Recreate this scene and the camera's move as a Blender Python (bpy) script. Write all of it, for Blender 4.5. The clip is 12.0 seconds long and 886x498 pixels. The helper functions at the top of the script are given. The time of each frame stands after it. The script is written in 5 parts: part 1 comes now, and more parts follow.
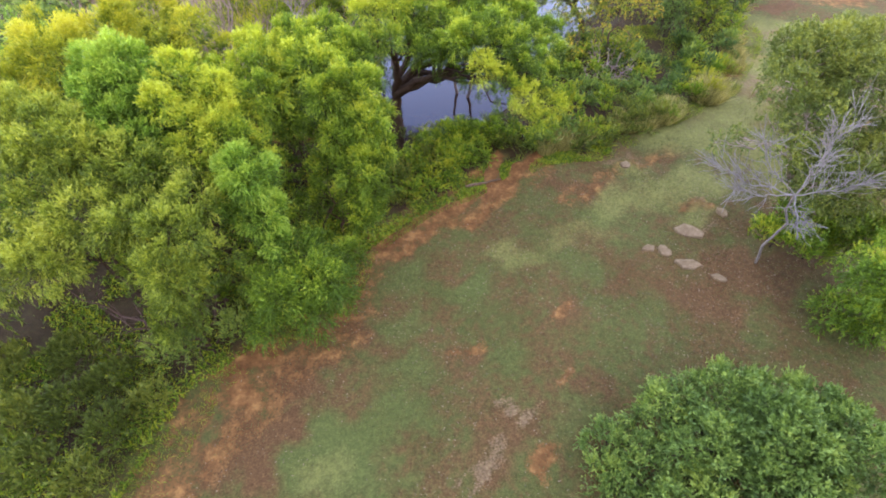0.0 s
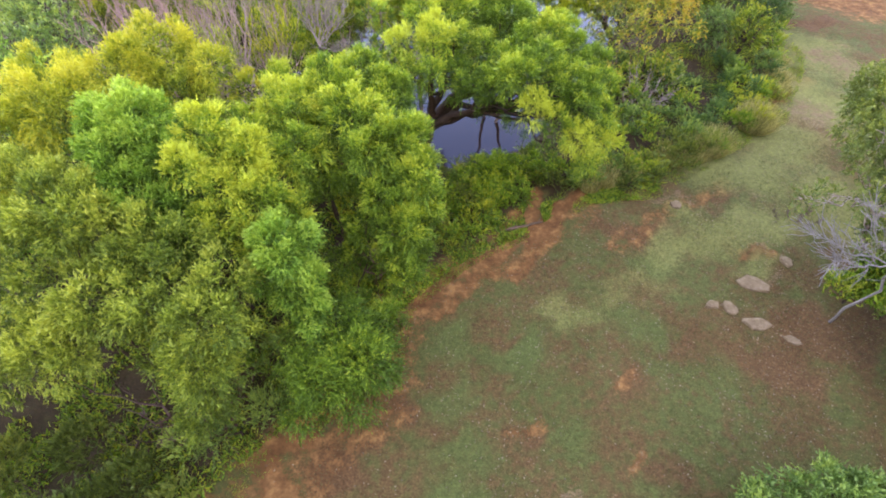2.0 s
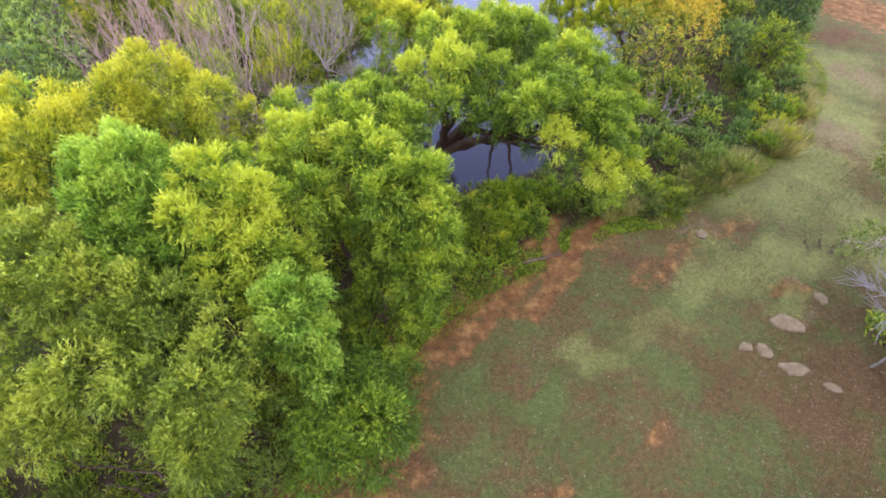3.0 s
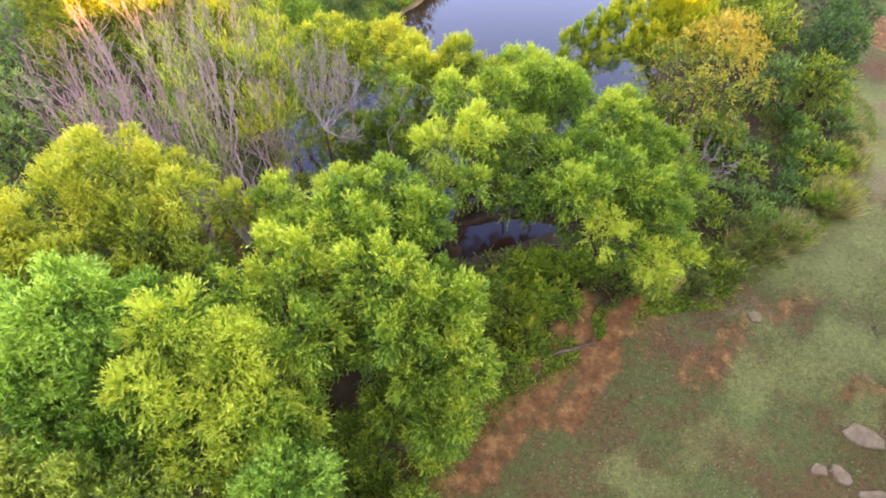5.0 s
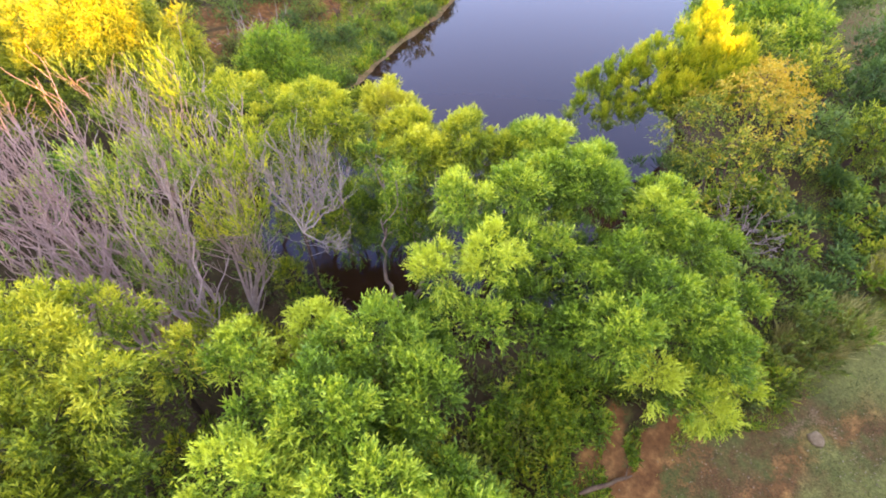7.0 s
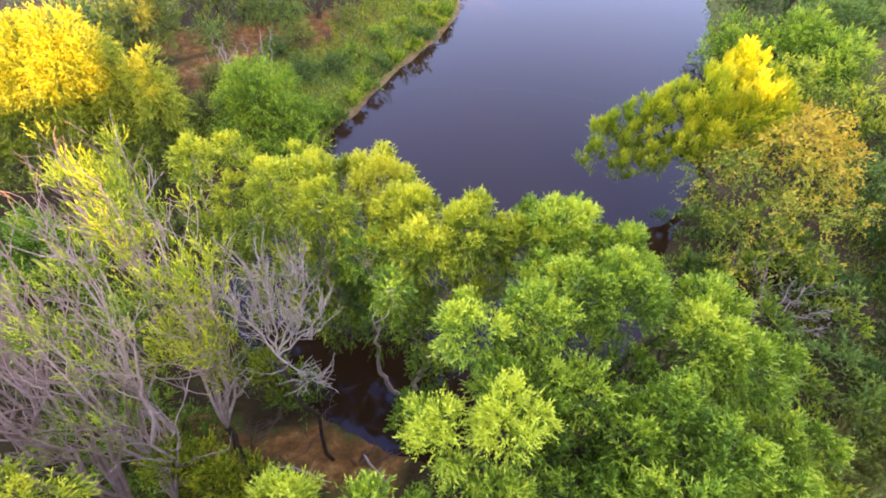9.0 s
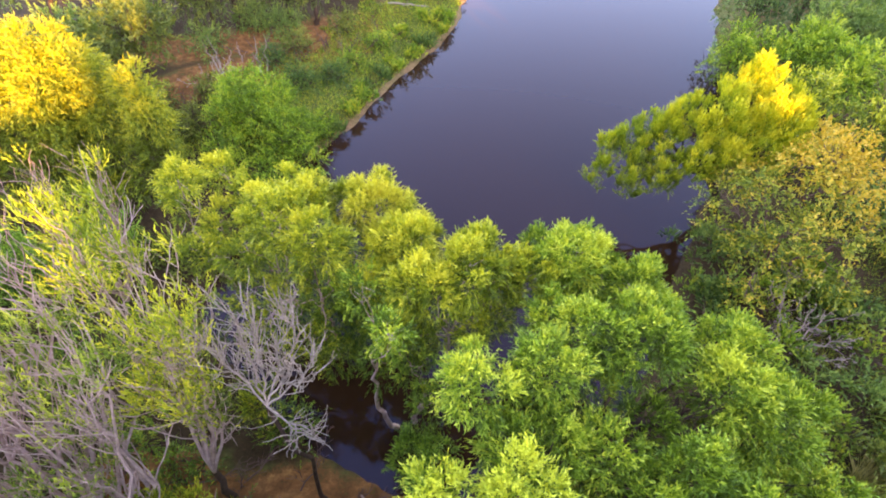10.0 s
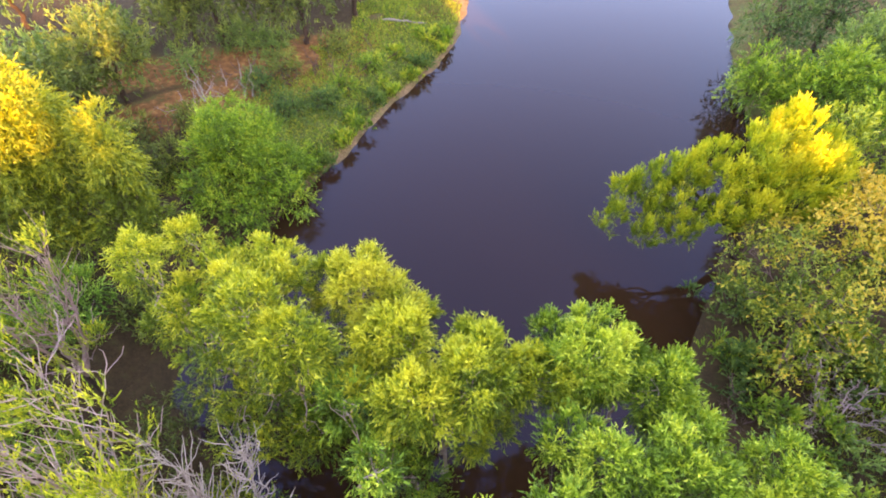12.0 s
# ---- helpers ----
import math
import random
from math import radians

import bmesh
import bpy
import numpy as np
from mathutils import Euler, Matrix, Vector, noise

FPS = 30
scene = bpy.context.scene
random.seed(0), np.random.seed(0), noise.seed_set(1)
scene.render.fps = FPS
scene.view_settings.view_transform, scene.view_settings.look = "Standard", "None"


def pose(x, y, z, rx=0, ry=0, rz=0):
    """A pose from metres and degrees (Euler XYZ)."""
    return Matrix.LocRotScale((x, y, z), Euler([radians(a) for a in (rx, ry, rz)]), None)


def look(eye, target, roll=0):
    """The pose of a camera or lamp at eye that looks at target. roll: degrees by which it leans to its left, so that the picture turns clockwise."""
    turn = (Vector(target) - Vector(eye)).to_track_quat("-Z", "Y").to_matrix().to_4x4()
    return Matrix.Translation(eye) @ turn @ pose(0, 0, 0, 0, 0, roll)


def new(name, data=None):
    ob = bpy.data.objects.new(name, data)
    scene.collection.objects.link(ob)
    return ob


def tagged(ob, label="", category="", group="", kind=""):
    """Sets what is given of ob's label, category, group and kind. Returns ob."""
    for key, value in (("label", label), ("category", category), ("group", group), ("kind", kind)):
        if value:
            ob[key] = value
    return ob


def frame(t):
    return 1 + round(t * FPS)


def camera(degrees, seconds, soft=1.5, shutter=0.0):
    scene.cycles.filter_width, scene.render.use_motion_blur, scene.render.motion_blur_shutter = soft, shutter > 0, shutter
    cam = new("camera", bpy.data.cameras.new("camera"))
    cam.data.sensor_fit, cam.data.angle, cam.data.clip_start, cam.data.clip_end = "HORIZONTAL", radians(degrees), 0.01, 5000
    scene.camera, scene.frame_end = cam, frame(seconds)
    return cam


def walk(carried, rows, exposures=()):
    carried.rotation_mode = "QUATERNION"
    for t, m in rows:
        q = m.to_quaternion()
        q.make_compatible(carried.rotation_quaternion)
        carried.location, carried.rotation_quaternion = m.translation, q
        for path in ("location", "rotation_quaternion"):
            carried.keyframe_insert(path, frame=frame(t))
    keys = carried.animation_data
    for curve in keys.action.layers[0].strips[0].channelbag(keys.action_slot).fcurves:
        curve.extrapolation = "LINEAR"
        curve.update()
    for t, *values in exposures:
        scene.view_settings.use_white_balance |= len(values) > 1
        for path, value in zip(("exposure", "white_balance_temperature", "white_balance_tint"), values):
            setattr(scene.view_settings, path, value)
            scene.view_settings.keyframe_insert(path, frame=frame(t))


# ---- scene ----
cam = camera(82.0, 12.0, soft=1.85)
PATH = [
    (0, (0.812, -0.902, 17.116), (0.477, 5.780, 9.684), -2.70),
    (0.5, (0.162, -0.207, 17.207), (-0.122, 6.445, 9.745), -2.48),
    (1, (-0.451, 0.608, 17.288), (-0.683, 7.223, 9.792), -2.20),
    (1.5, (-1.001, 1.501, 17.339), (-1.183, 8.085, 9.815), -1.88),
    (2, (-1.480, 2.456, 17.370), (-1.614, 9.022, 9.829), -1.56),
    (2.5, (-1.856, 3.453, 17.384), (-1.962, 10.008, 9.833), -1.38),
    (3, (-2.193, 4.523, 17.402), (-2.268, 11.060, 9.835), -1.20),
    (5, (-3.139, 9.332, 17.434), (-3.074, 15.750, 9.766), -0.00),
    (5.5, (-3.211, 10.553, 17.433), (-3.141, 16.962, 9.757), 0.00),
    (6, (-3.252, 11.809, 17.429), (-3.177, 18.207, 9.745), 0.02),
    (6.5, (-3.261, 13.070, 17.413), (-3.180, 19.463, 9.725), 0.06),
    (7, (-3.255, 14.317, 17.399), (-3.165, 20.708, 9.708), 0.00),
    (9, (-3.308, 18.437, 17.416), (-3.188, 24.748, 9.660), -0.10),
    (9.5, (-3.343, 19.064, 17.322), (-3.219, 25.378, 9.569), -0.08),
    (10, (-3.355, 19.753, 17.251), (-3.228, 26.061, 9.492), 0.00),
    (10.5, (-3.337, 20.512, 17.212), (-3.205, 26.804, 9.441), 0.08),
    (11, (-3.296, 21.294, 17.194), (-3.163, 27.571, 9.411), 0.10),
    (11.5, (-3.260, 22.084, 17.177), (-3.123, 28.352, 9.386), 0.08),
    (12, (-3.220, 22.860, 17.158), (-3.085, 29.116, 9.357), 0.00),
]
walk(cam, [(t, look(eye, target, roll)) for t, eye, target, roll in PATH], exposures=[(0, 3.90, 8400, 38), (4.8, 3.88, 8400, 38), (7, 3.84, 8400, 38), (9, 3.80, 8400, 38), (12, 3.80, 8400, 38)])

# ---- world, sun, exposure ----
SUN_EL = radians(20)
SUN_H = Vector((0.406, -0.914, 0)).normalized()   # level direction towards the sun
SUN_S = Vector((-SUN_H.y, SUN_H.x, 0))            # along the unseen hill added to shade the valley
world = bpy.data.worlds.new("evening_sky")
scene.world = world
world.use_nodes = True
wn = world.node_tree
sky = wn.nodes.new("ShaderNodeTexSky")
sky.sky_type = "NISHITA"
sky.sun_disc = False
sky.sun_elevation = SUN_EL
sky.sun_rotation = math.atan2(SUN_H.x, SUN_H.y)
sky.dust_density = 0.6
sky.ozone_density = 2.4
wn.links.new(sky.outputs[0], wn.nodes["Background"].inputs[0])
wn.nodes["Background"].inputs[1].default_value = 0.15
sun = new("sun", bpy.data.lights.new("sun", "SUN"))
sun.data.energy = 1.7
sun.data.angle = radians(0.5)
sun.data.color = (1.0, 0.66, 0.23)
to_sun = SUN_H * math.cos(SUN_EL) + Vector((0, 0, math.sin(SUN_EL)))
sun.matrix_world = look(to_sun * 80 + Vector((0, 20, 0)), (0, 20, 0))

# ---- materials ----


def nodes_of(name):
    m = bpy.data.materials.new(name)
    m.use_nodes = True
    t = m.node_tree
    return m, t, t.nodes["Principled BSDF"]


def noise_node(t, scale, detail=4, rough=0.6, coords="Object"):
    n = t.nodes.new("ShaderNodeTexNoise")
    n.inputs["Scale"].default_value = scale
    n.inputs["Detail"].default_value = detail
    n.inputs["Roughness"].default_value = rough
    c = t.nodes.new("ShaderNodeTexCoord")
    t.links.new(c.outputs[coords], n.inputs["Vector"])
    return n


def ramp_node(t, source, stops):
    r = t.nodes.new("ShaderNodeValToRGB")
    e = r.color_ramp.elements
    while len(e) < len(stops):
        e.new(0.5)
    for k, (p, c) in enumerate(stops):
        e[k].position, e[k].color = p, (*c, 1)
    t.links.new(source, r.inputs[0])
    return r


def mix_node(t, a, b, fac, mode="MIX"):
    m = t.nodes.new("ShaderNodeMix")
    m.data_type, m.blend_type = "RGBA", mode
    for s, k in ((fac, 0), (a, 6), (b, 7)):
        if isinstance(s, (int, float)):
            m.inputs[k].default_value = s
        elif isinstance(s, tuple):
            m.inputs[k].default_value = (*s, 1)
        else:
            t.links.new(s, m.inputs[k])
    return m.outputs[2]


def math_node(t, op, a, b):
    m = t.nodes.new("ShaderNodeMath")
    m.operation = op
    for k, s in enumerate((a, b)):
        if isinstance(s, (int, float)):
            m.inputs[k].default_value = s
        else:
            t.links.new(s, m.inputs[k])
    return m.outputs[0]


def foliage(name, dark, mid, tip, patch=0.5, thin=0.22, tip_at=0.78):
    """Leaves: colour by leaf and by patch of the crown, with top light and inner shade painted in, and light that
    shines through.
    """
    m, t, p = nodes_of(name)
    age_light = t.nodes.new("ShaderNodeAttribute")
    age_light.attribute_name = "age_light"
    big = noise_node(t, patch, 3, 0.55)
    fac = math_node(t, "ADD", math_node(t, "MULTIPLY", age_light.outputs["Fac"], 0.85),
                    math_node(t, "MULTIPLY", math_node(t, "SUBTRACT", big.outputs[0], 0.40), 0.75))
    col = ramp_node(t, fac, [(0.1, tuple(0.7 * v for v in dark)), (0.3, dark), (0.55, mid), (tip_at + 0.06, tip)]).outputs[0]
    t.links.new(col, p.inputs["Base Color"])
    p.inputs["Roughness"].default_value = 0.55
    p.inputs["Specular IOR Level"].default_value = 0.3
    tr = t.nodes.new("ShaderNodeBsdfTranslucent")
    t.links.new(mix_node(t, col, (1.0, 0.95, 0.45), 1.0, "MULTIPLY"), tr.inputs[0])
    mx = t.nodes.new("ShaderNodeMixShader")
    mx.inputs[0].default_value = thin
    t.links.new(p.outputs[0], mx.inputs[1])
    t.links.new(tr.outputs[0], mx.inputs[2])
    t.links.new(mx.outputs[0], t.nodes["Material Output"].inputs[0])
    return m


def bark(name, a, b, scale=6.0):
    m, t, p = nodes_of(name)
    n = noise_node(t, scale, 6, 0.65)
    n2 = noise_node(t, 0.6, 2)
    col = ramp_node(t, n.outputs[0], [(0.3, a), (0.7, b)]).outputs[0]
    t.links.new(mix_node(t, col, tuple(0.6 * v for v in a), math_node(t, "MULTIPLY", n2.outputs[0], 0.6)), p.inputs["Base Color"])
    p.inputs["Roughness"].default_value = 0.9
    p.inputs["Specular IOR Level"].default_value = 0.15
    bump = t.nodes.new("ShaderNodeBump")
    bump.inputs["Strength"].default_value = 0.5
    bump.inputs["Distance"].default_value = 0.02
    t.links.new(n.outputs[0], bump.inputs["Height"])
    t.links.new(bump.outputs[0], p.inputs["Normal"])
    return m


WILLOW = foliage("willow_leaves", (0.111, 0.177, 0.0103), (0.301, 0.349, 0.0171), (0.604, 0.554, 0.0384))
WILLOW_COOL = foliage("cool_willow_leaves", (0.0699, 0.166, 0.0137), (0.172, 0.338, 0.0291), (0.392, 0.545, 0.0641))
WILLOW_PALE = foliage("pale_willow_leaves", (0.0957, 0.152, 0.0137), (0.227, 0.298, 0.0274), (0.474, 0.503, 0.0599))
WILLOW_YELLOW = foliage("yellowing_willow_leaves", (0.11, 0.17, 0.0103), (0.287, 0.331, 0.0188), (0.547, 0.506, 0.0384))
WILLOW_MID = foliage("mixed_willow_leaves", (0.0763, 0.157, 0.0111), (0.191, 0.314, 0.0205), (0.484, 0.531, 0.0428), 0.6)
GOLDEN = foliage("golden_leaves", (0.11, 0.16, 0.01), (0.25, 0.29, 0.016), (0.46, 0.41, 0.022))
AUTUMN = foliage("autumn_leaves", (0.11, 0.165, 0.015), (0.29, 0.315, 0.024), (0.58, 0.37, 0.03), 0.6)
DEEP = foliage("deep_green_leaves", (0.0424, 0.099, 0.0188), (0.0795, 0.158, 0.0296), (0.159, 0.238, 0.0389))
OLIVE = foliage("olive_leaves", (0.083, 0.12, 0.0166), (0.149, 0.187, 0.0282), (0.257, 0.274, 0.0373))
OAK = foliage("oak_leaves", (0.088, 0.165, 0.03), (0.155, 0.25, 0.045), (0.29, 0.37, 0.06))
WEED = foliage("weed_leaves", (0.085, 0.175, 0.012), (0.19, 0.317, 0.022), (0.42, 0.423, 0.035), 0.5)
LEAFY = foliage("bright_shrub_leaves", (0.085, 0.175, 0.010), (0.20, 0.345, 0.018), (0.43, 0.49, 0.035), 0.5)
PLUME = foliage("bright_plume_leaves", (0.14, 0.22, 0.010), (0.36, 0.42, 0.018), (0.62, 0.56, 0.03))
STRAW = foliage("dry_grass_blades", (0.25, 0.22, 0.065), (0.45, 0.37, 0.12), (0.62, 0.50, 0.19), 0.8)
TURF = foliage("turf_blades", (0.0712, 0.08, 0.0168), (0.123, 0.116, 0.027), (0.209, 0.16, 0.054), 0.5, 0.25)
BARK = bark("willow_bark", (0.045, 0.026, 0.016), (0.105, 0.066, 0.045))
GREY_BARK = bark("grey_dead_bark", (0.27, 0.18, 0.15), (0.56, 0.40, 0.33))
TAN_BARK = bark("pinkish_tan_bark", (0.24, 0.145, 0.12), (0.52, 0.335, 0.27))
DEAD_GREY = bark("silver_dead_wood", (0.19, 0.155, 0.13), (0.38, 0.325, 0.28))
PALE_BARK = bark("bleached_wood", (0.20, 0.15, 0.115), (0.42, 0.34, 0.27))
LOG_BARK = bark("weathered_log", (0.10, 0.055, 0.03), (0.24, 0.15, 0.085))
RED_BARK = bark("brown_brush", (0.11, 0.06, 0.045), (0.22, 0.13, 0.10))

LITTER, lt, lp = nodes_of("dry_leaf_litter")
lg = lt.nodes.new("ShaderNodeNewGeometry")
lt.links.new(ramp_node(lt, lg.outputs["Random Per Island"], [(0.0, (0.10, 0.06, 0.035)), (0.5, (0.26, 0.16, 0.08)), (0.9, (0.30, 0.21, 0.11)), (1.0, (0.33, 0.24, 0.14))]).outputs[0], lp.inputs["Base Color"])
lp.inputs["Roughness"].default_value = 0.8

ROCK, rt, rp = nodes_of("pale_sandstone")
rn = noise_node(rt, 5, 8, 0.7)
rt.links.new(ramp_node(rt, rn.outputs[0], [(0.25, (0.13, 0.078, 0.038)), (0.5, (0.22, 0.138, 0.07)), (0.75, (0.30, 0.20, 0.108))]).outputs[0], rp.inputs["Base Color"])
rp.inputs["Roughness"].default_value = 0.95
rp.inputs["Specular IOR Level"].default_value = 0.15
rb = rt.nodes.new("ShaderNodeBump")
rb.inputs["Distance"].default_value = 0.03
rt.links.new(rn.outputs[0], rb.inputs["Height"])
rt.links.new(rb.outputs[0], rp.inputs["Normal"])

# soil and turf: six masks on the sheet steer the mixture
GROUND, gt, gp = nodes_of("turf_and_red_soil")
g_big = noise_node(gt, 0.35, 5, 0.6)
g_mid = noise_node(gt, 1.6, 6, 0.65)
g_fine = noise_node(gt, 14, 5, 0.7)


def mask(t, name):
    a = t.nodes.new("ShaderNodeAttribute")
    a.attribute_name = name
    return a.outputs["Fac"]


turf = ramp_node(gt, g_fine.outputs[0], [(0.25, (0.0504, 0.0464, 0.011)), (0.5, (0.0874, 0.0832, 0.0209)), (0.75, (0.146, 0.135, 0.0363))]).outputs[0]
thatch = ramp_node(gt, g_fine.outputs[0], [(0.25, (0.0672, 0.0302, 0.0105)), (0.55, (0.137, 0.0645, 0.0235)), (0.8, (0.23, 0.125, 0.046))]).outputs[0]
soil = ramp_node(gt, g_mid.outputs[0], [(0.3, (0.107, 0.0392, 0.0121)), (0.5, (0.188, 0.076, 0.0232)), (0.76, (0.401, 0.188, 0.0573))]).outputs[0]
humus = ramp_node(gt, g_fine.outputs[0], [(0.25, (0.022, 0.014, 0.006)), (0.6, (0.055, 0.031, 0.0125)), (0.8, (0.105, 0.060, 0.025))]).outputs[0]


def edge(t, value, lo, hi):
    r = t.nodes.new("ShaderNodeMapRange")
    r.inputs["From Min"].default_value, r.inputs["From Max"].default_value = lo, hi
    t.links.new(value, r.inputs["Value"])
    return r.outputs[0]


wobble = math_node(gt, "ADD", math_node(gt, "MULTIPLY", g_mid.outputs[0], 0.65), math_node(gt, "MULTIPLY", g_fine.outputs[0], 0.6))
bald = edge(gt, math_node(gt, "ADD", math_node(gt, "MULTIPLY", g_big.outputs[0], 1.3), math_node(gt, "MULTIPLY", g_mid.outputs[0], 0.9)), 0.98, 1.24)
lush = ramp_node(gt, g_fine.outputs[0], [(0.2, (0.0583, 0.066, 0.0147)), (0.5, (0.0886, 0.102, 0.0242)), (0.8, (0.13, 0.145, 0.0368))]).outputs[0]
g_patch = noise_node(gt, 0.55, 4, 0.6)
g_grit = noise_node(gt, 5.0, 5, 0.7)
base = mix_node(gt, turf, lush, math_node(gt, "MULTIPLY", edge(gt, math_node(gt, "ADD", g_patch.outputs[0], math_node(gt, "MULTIPLY", g_grit.outputs[0], 0.35)), 0.62, 0.9), 0.35))
base = mix_node(gt, base, thatch, math_node(gt, "MULTIPLY", bald, 0.8))
g_mottle = noise_node(gt, 2.6, 4, 0.62)
base = mix_node(gt, base, lush, math_node(gt, "MULTIPLY", edge(gt, g_mottle.outputs[0], 0.52, 0.66), 0.5))
base = mix_node(gt, base, thatch, math_node(gt, "MULTIPLY", edge(gt, g_mottle.outputs[0], 0.46, 0.36), 0.6))
base = mix_node(gt, base, thatch, edge(gt, math_node(gt, "ADD", mask(gt, "worn"), math_node(gt, "SUBTRACT", wobble, 0.62)), 0.3, 0.8))
base = mix_node(gt, base, lush, edge(gt, math_node(gt, "ADD", mask(gt, "lush"), math_node(gt, "MULTIPLY", math_node(gt, "SUBTRACT", wobble, 0.62), 1.8)), 0.25, 1.05))
base = mix_node(gt, base, soil, edge(gt, math_node(gt, "ADD", mask(gt, "soil"), math_node(gt, "MULTIPLY", math_node(gt, "SUBTRACT", wobble, 0.62), 1.7)), 0.42, 0.72))
base = mix_node(gt, base, humus, edge(gt, math_node(gt, "ADD", mask(gt, "humus"), math_node(gt, "SUBTRACT", wobble, 0.62)), 0.35, 0.75))
pale = ramp_node(gt, g_fine.outputs[0], [(0.2, (0.129, 0.117, 0.03)), (0.5, (0.185, 0.17, 0.0443)), (0.8, (0.246, 0.225, 0.0646))]).outputs[0]
base = mix_node(gt, base, pale, edge(gt, math_node(gt, "ADD", mask(gt, "pale"), math_node(gt, "MULTIPLY", math_node(gt, "SUBTRACT", wobble, 0.62), 1.1)), 0.2, 1.0))
sand = ramp_node(gt, g_fine.outputs[0], [(0.25, (0.12, 0.068, 0.03)), (0.55, (0.21, 0.126, 0.058)), (0.8, (0.30, 0.19, 0.095))]).outputs[0]
base = mix_node(gt, base, sand, edge(gt, math_node(gt, "ADD", mask(gt, "sand"), math_node(gt, "MULTIPLY", math_node(gt, "SUBTRACT", wobble, 0.62), 1.9)), 0.42, 0.7))
clod = ramp_node(gt, g_grit.outputs[0], [(0.3, (0.74, 0.74, 0.74)), (0.5, (1.0, 1.0, 1.0)), (0.7, (1.3, 1.27, 1.22))]).outputs[0]
base = mix_node(gt, base, clod, 1.0, "MULTIPLY")
gt.links.new(base, gp.inputs["Base Color"])
gp.inputs["Roughness"].default_value = 0.95
gp.inputs["Specular IOR Level"].default_value = 0.15
gb = gt.nodes.new("ShaderNodeBump")
gb.inputs["Distance"].default_value = 0.06
gt.links.new(wobble, gb.inputs["Height"])
gt.links.new(gb.outputs[0], gp.inputs["Normal"])

WATER, wt, wp = nodes_of("muddy_pond_water")
wp.inputs["Base Color"].default_value = (0.028, 0.012, 0.005, 1)
wp.inputs["Roughness"].default_value = 0.03
wp.inputs["IOR"].default_value = 1.33
wp.inputs["Specular IOR Level"].default_value = 0.53
# tint paints the sky's reflection bluer than the sky itself
wp.inputs["Specular Tint"].default_value = (0.37, 0.60, 1.0, 1)
w1 = noise_node(wt, 1.2, 3, 0.5)
wb = wt.nodes.new("ShaderNodeBump")
wb.inputs["Strength"].default_value = 0.06
wb.inputs["Distance"].default_value = 0.05
wt.links.new(w1.outputs[0], wb.inputs["Height"])
wt.links.new(wb.outputs[0], wp.inputs["Normal"])

# ---- mesh helpers ----
RNG = np.random.default_rng(7)


def mesh_from(name, verts, quads, material, smooth=False):
    """A mesh from arrays of corners and of faces that all have as many corners."""
    verts, quads = np.asarray(verts, np.float32), np.asarray(quads, np.int32)
    me = bpy.data.meshes.new(name)
    me.vertices.add(len(verts))
    me.vertices.foreach_set("co", verts.ravel())
    me.loops.add(quads.size)
    me.loops.foreach_set("vertex_index", quads.ravel())
    me.polygons.add(len(quads))
    me.polygons.foreach_set("loop_start", np.arange(0, quads.size, quads.shape[1], dtype=np.int32))
    if smooth:
        me.polygons.foreach_set("use_smooth", np.ones(len(quads), bool))
    me.update(calc_edges=True)
    me.materials.append(material)
    return me


def part(name, me, parent, label=""):
    ob = new(name, me)
    ob.parent = parent
    return tagged(ob, label)


def thing(name, at, label, category, group=""):
    ob = new(name)
    ob.location = at
    ob.empty_display_size = 0.2
    return tagged(ob, label, category, group)


class Tubes:
    """Round tapered branches gathered into one mesh."""

    def __init__(self, sides=6):
        self.sides, self.verts, self.quads, self.count = sides, [], [], 0

    def add(self, pts, radii):
        pts, n = np.asarray(pts, float), self.sides
        tang = np.gradient(pts, axis=0)
        tang /= np.linalg.norm(tang, axis=1)[:, None] + 1e-9
        ref = np.array([1.0, 0.1, 0.0]) if abs(tang[0][2]) > 0.5 else np.array([0.05, 0.1, 1.0])
        u = np.cross(tang, ref)
        u /= np.linalg.norm(u, axis=1)[:, None] + 1e-9
        v = np.cross(tang, u)
        a = np.linspace(0, 2 * math.pi, n, endpoint=False)
        ring = pts[:, None] + np.asarray(radii)[:, None, None] * (np.cos(a)[None, :, None] * u[:, None] + np.sin(a)[None, :, None] * v[:, None])
        k = len(pts)
        self.verts.append(ring.reshape(-1, 3))
        i, j = np.meshgrid(np.arange(k - 1), np.arange(n), indexing="ij")
        q = np.stack([i * n + j, i * n + (j + 1) % n, (i + 1) * n + (j + 1) % n, (i + 1) * n + j], -1).reshape(-1, 4)
        self.quads.append(q + self.count)
        self.count += k * n

    def mesh(self, name, material):
        return mesh_from(name, np.concatenate(self.verts), np.concatenate(self.quads), material, True)


def bent(a, b, sag, rng, steps=7, rough=0.05):
    """A crooked line from a to b that bows by sag."""
    a, b = np.asarray(a, float), np.asarray(b, float)
    t = np.linspace(0, 1, steps)[:, None]
    length = np.linalg.norm(b - a)
    mid = np.sin(np.pi * t) * np.asarray(sag, float)
    jit = rng.normal(0, rough * length, (steps, 3)) * np.sin(np.pi * t)
    return a + (b - a) * t + mid + jit


def unit(v):
    return v / (np.linalg.norm(v, axis=-1, keepdims=True) + 1e-9)


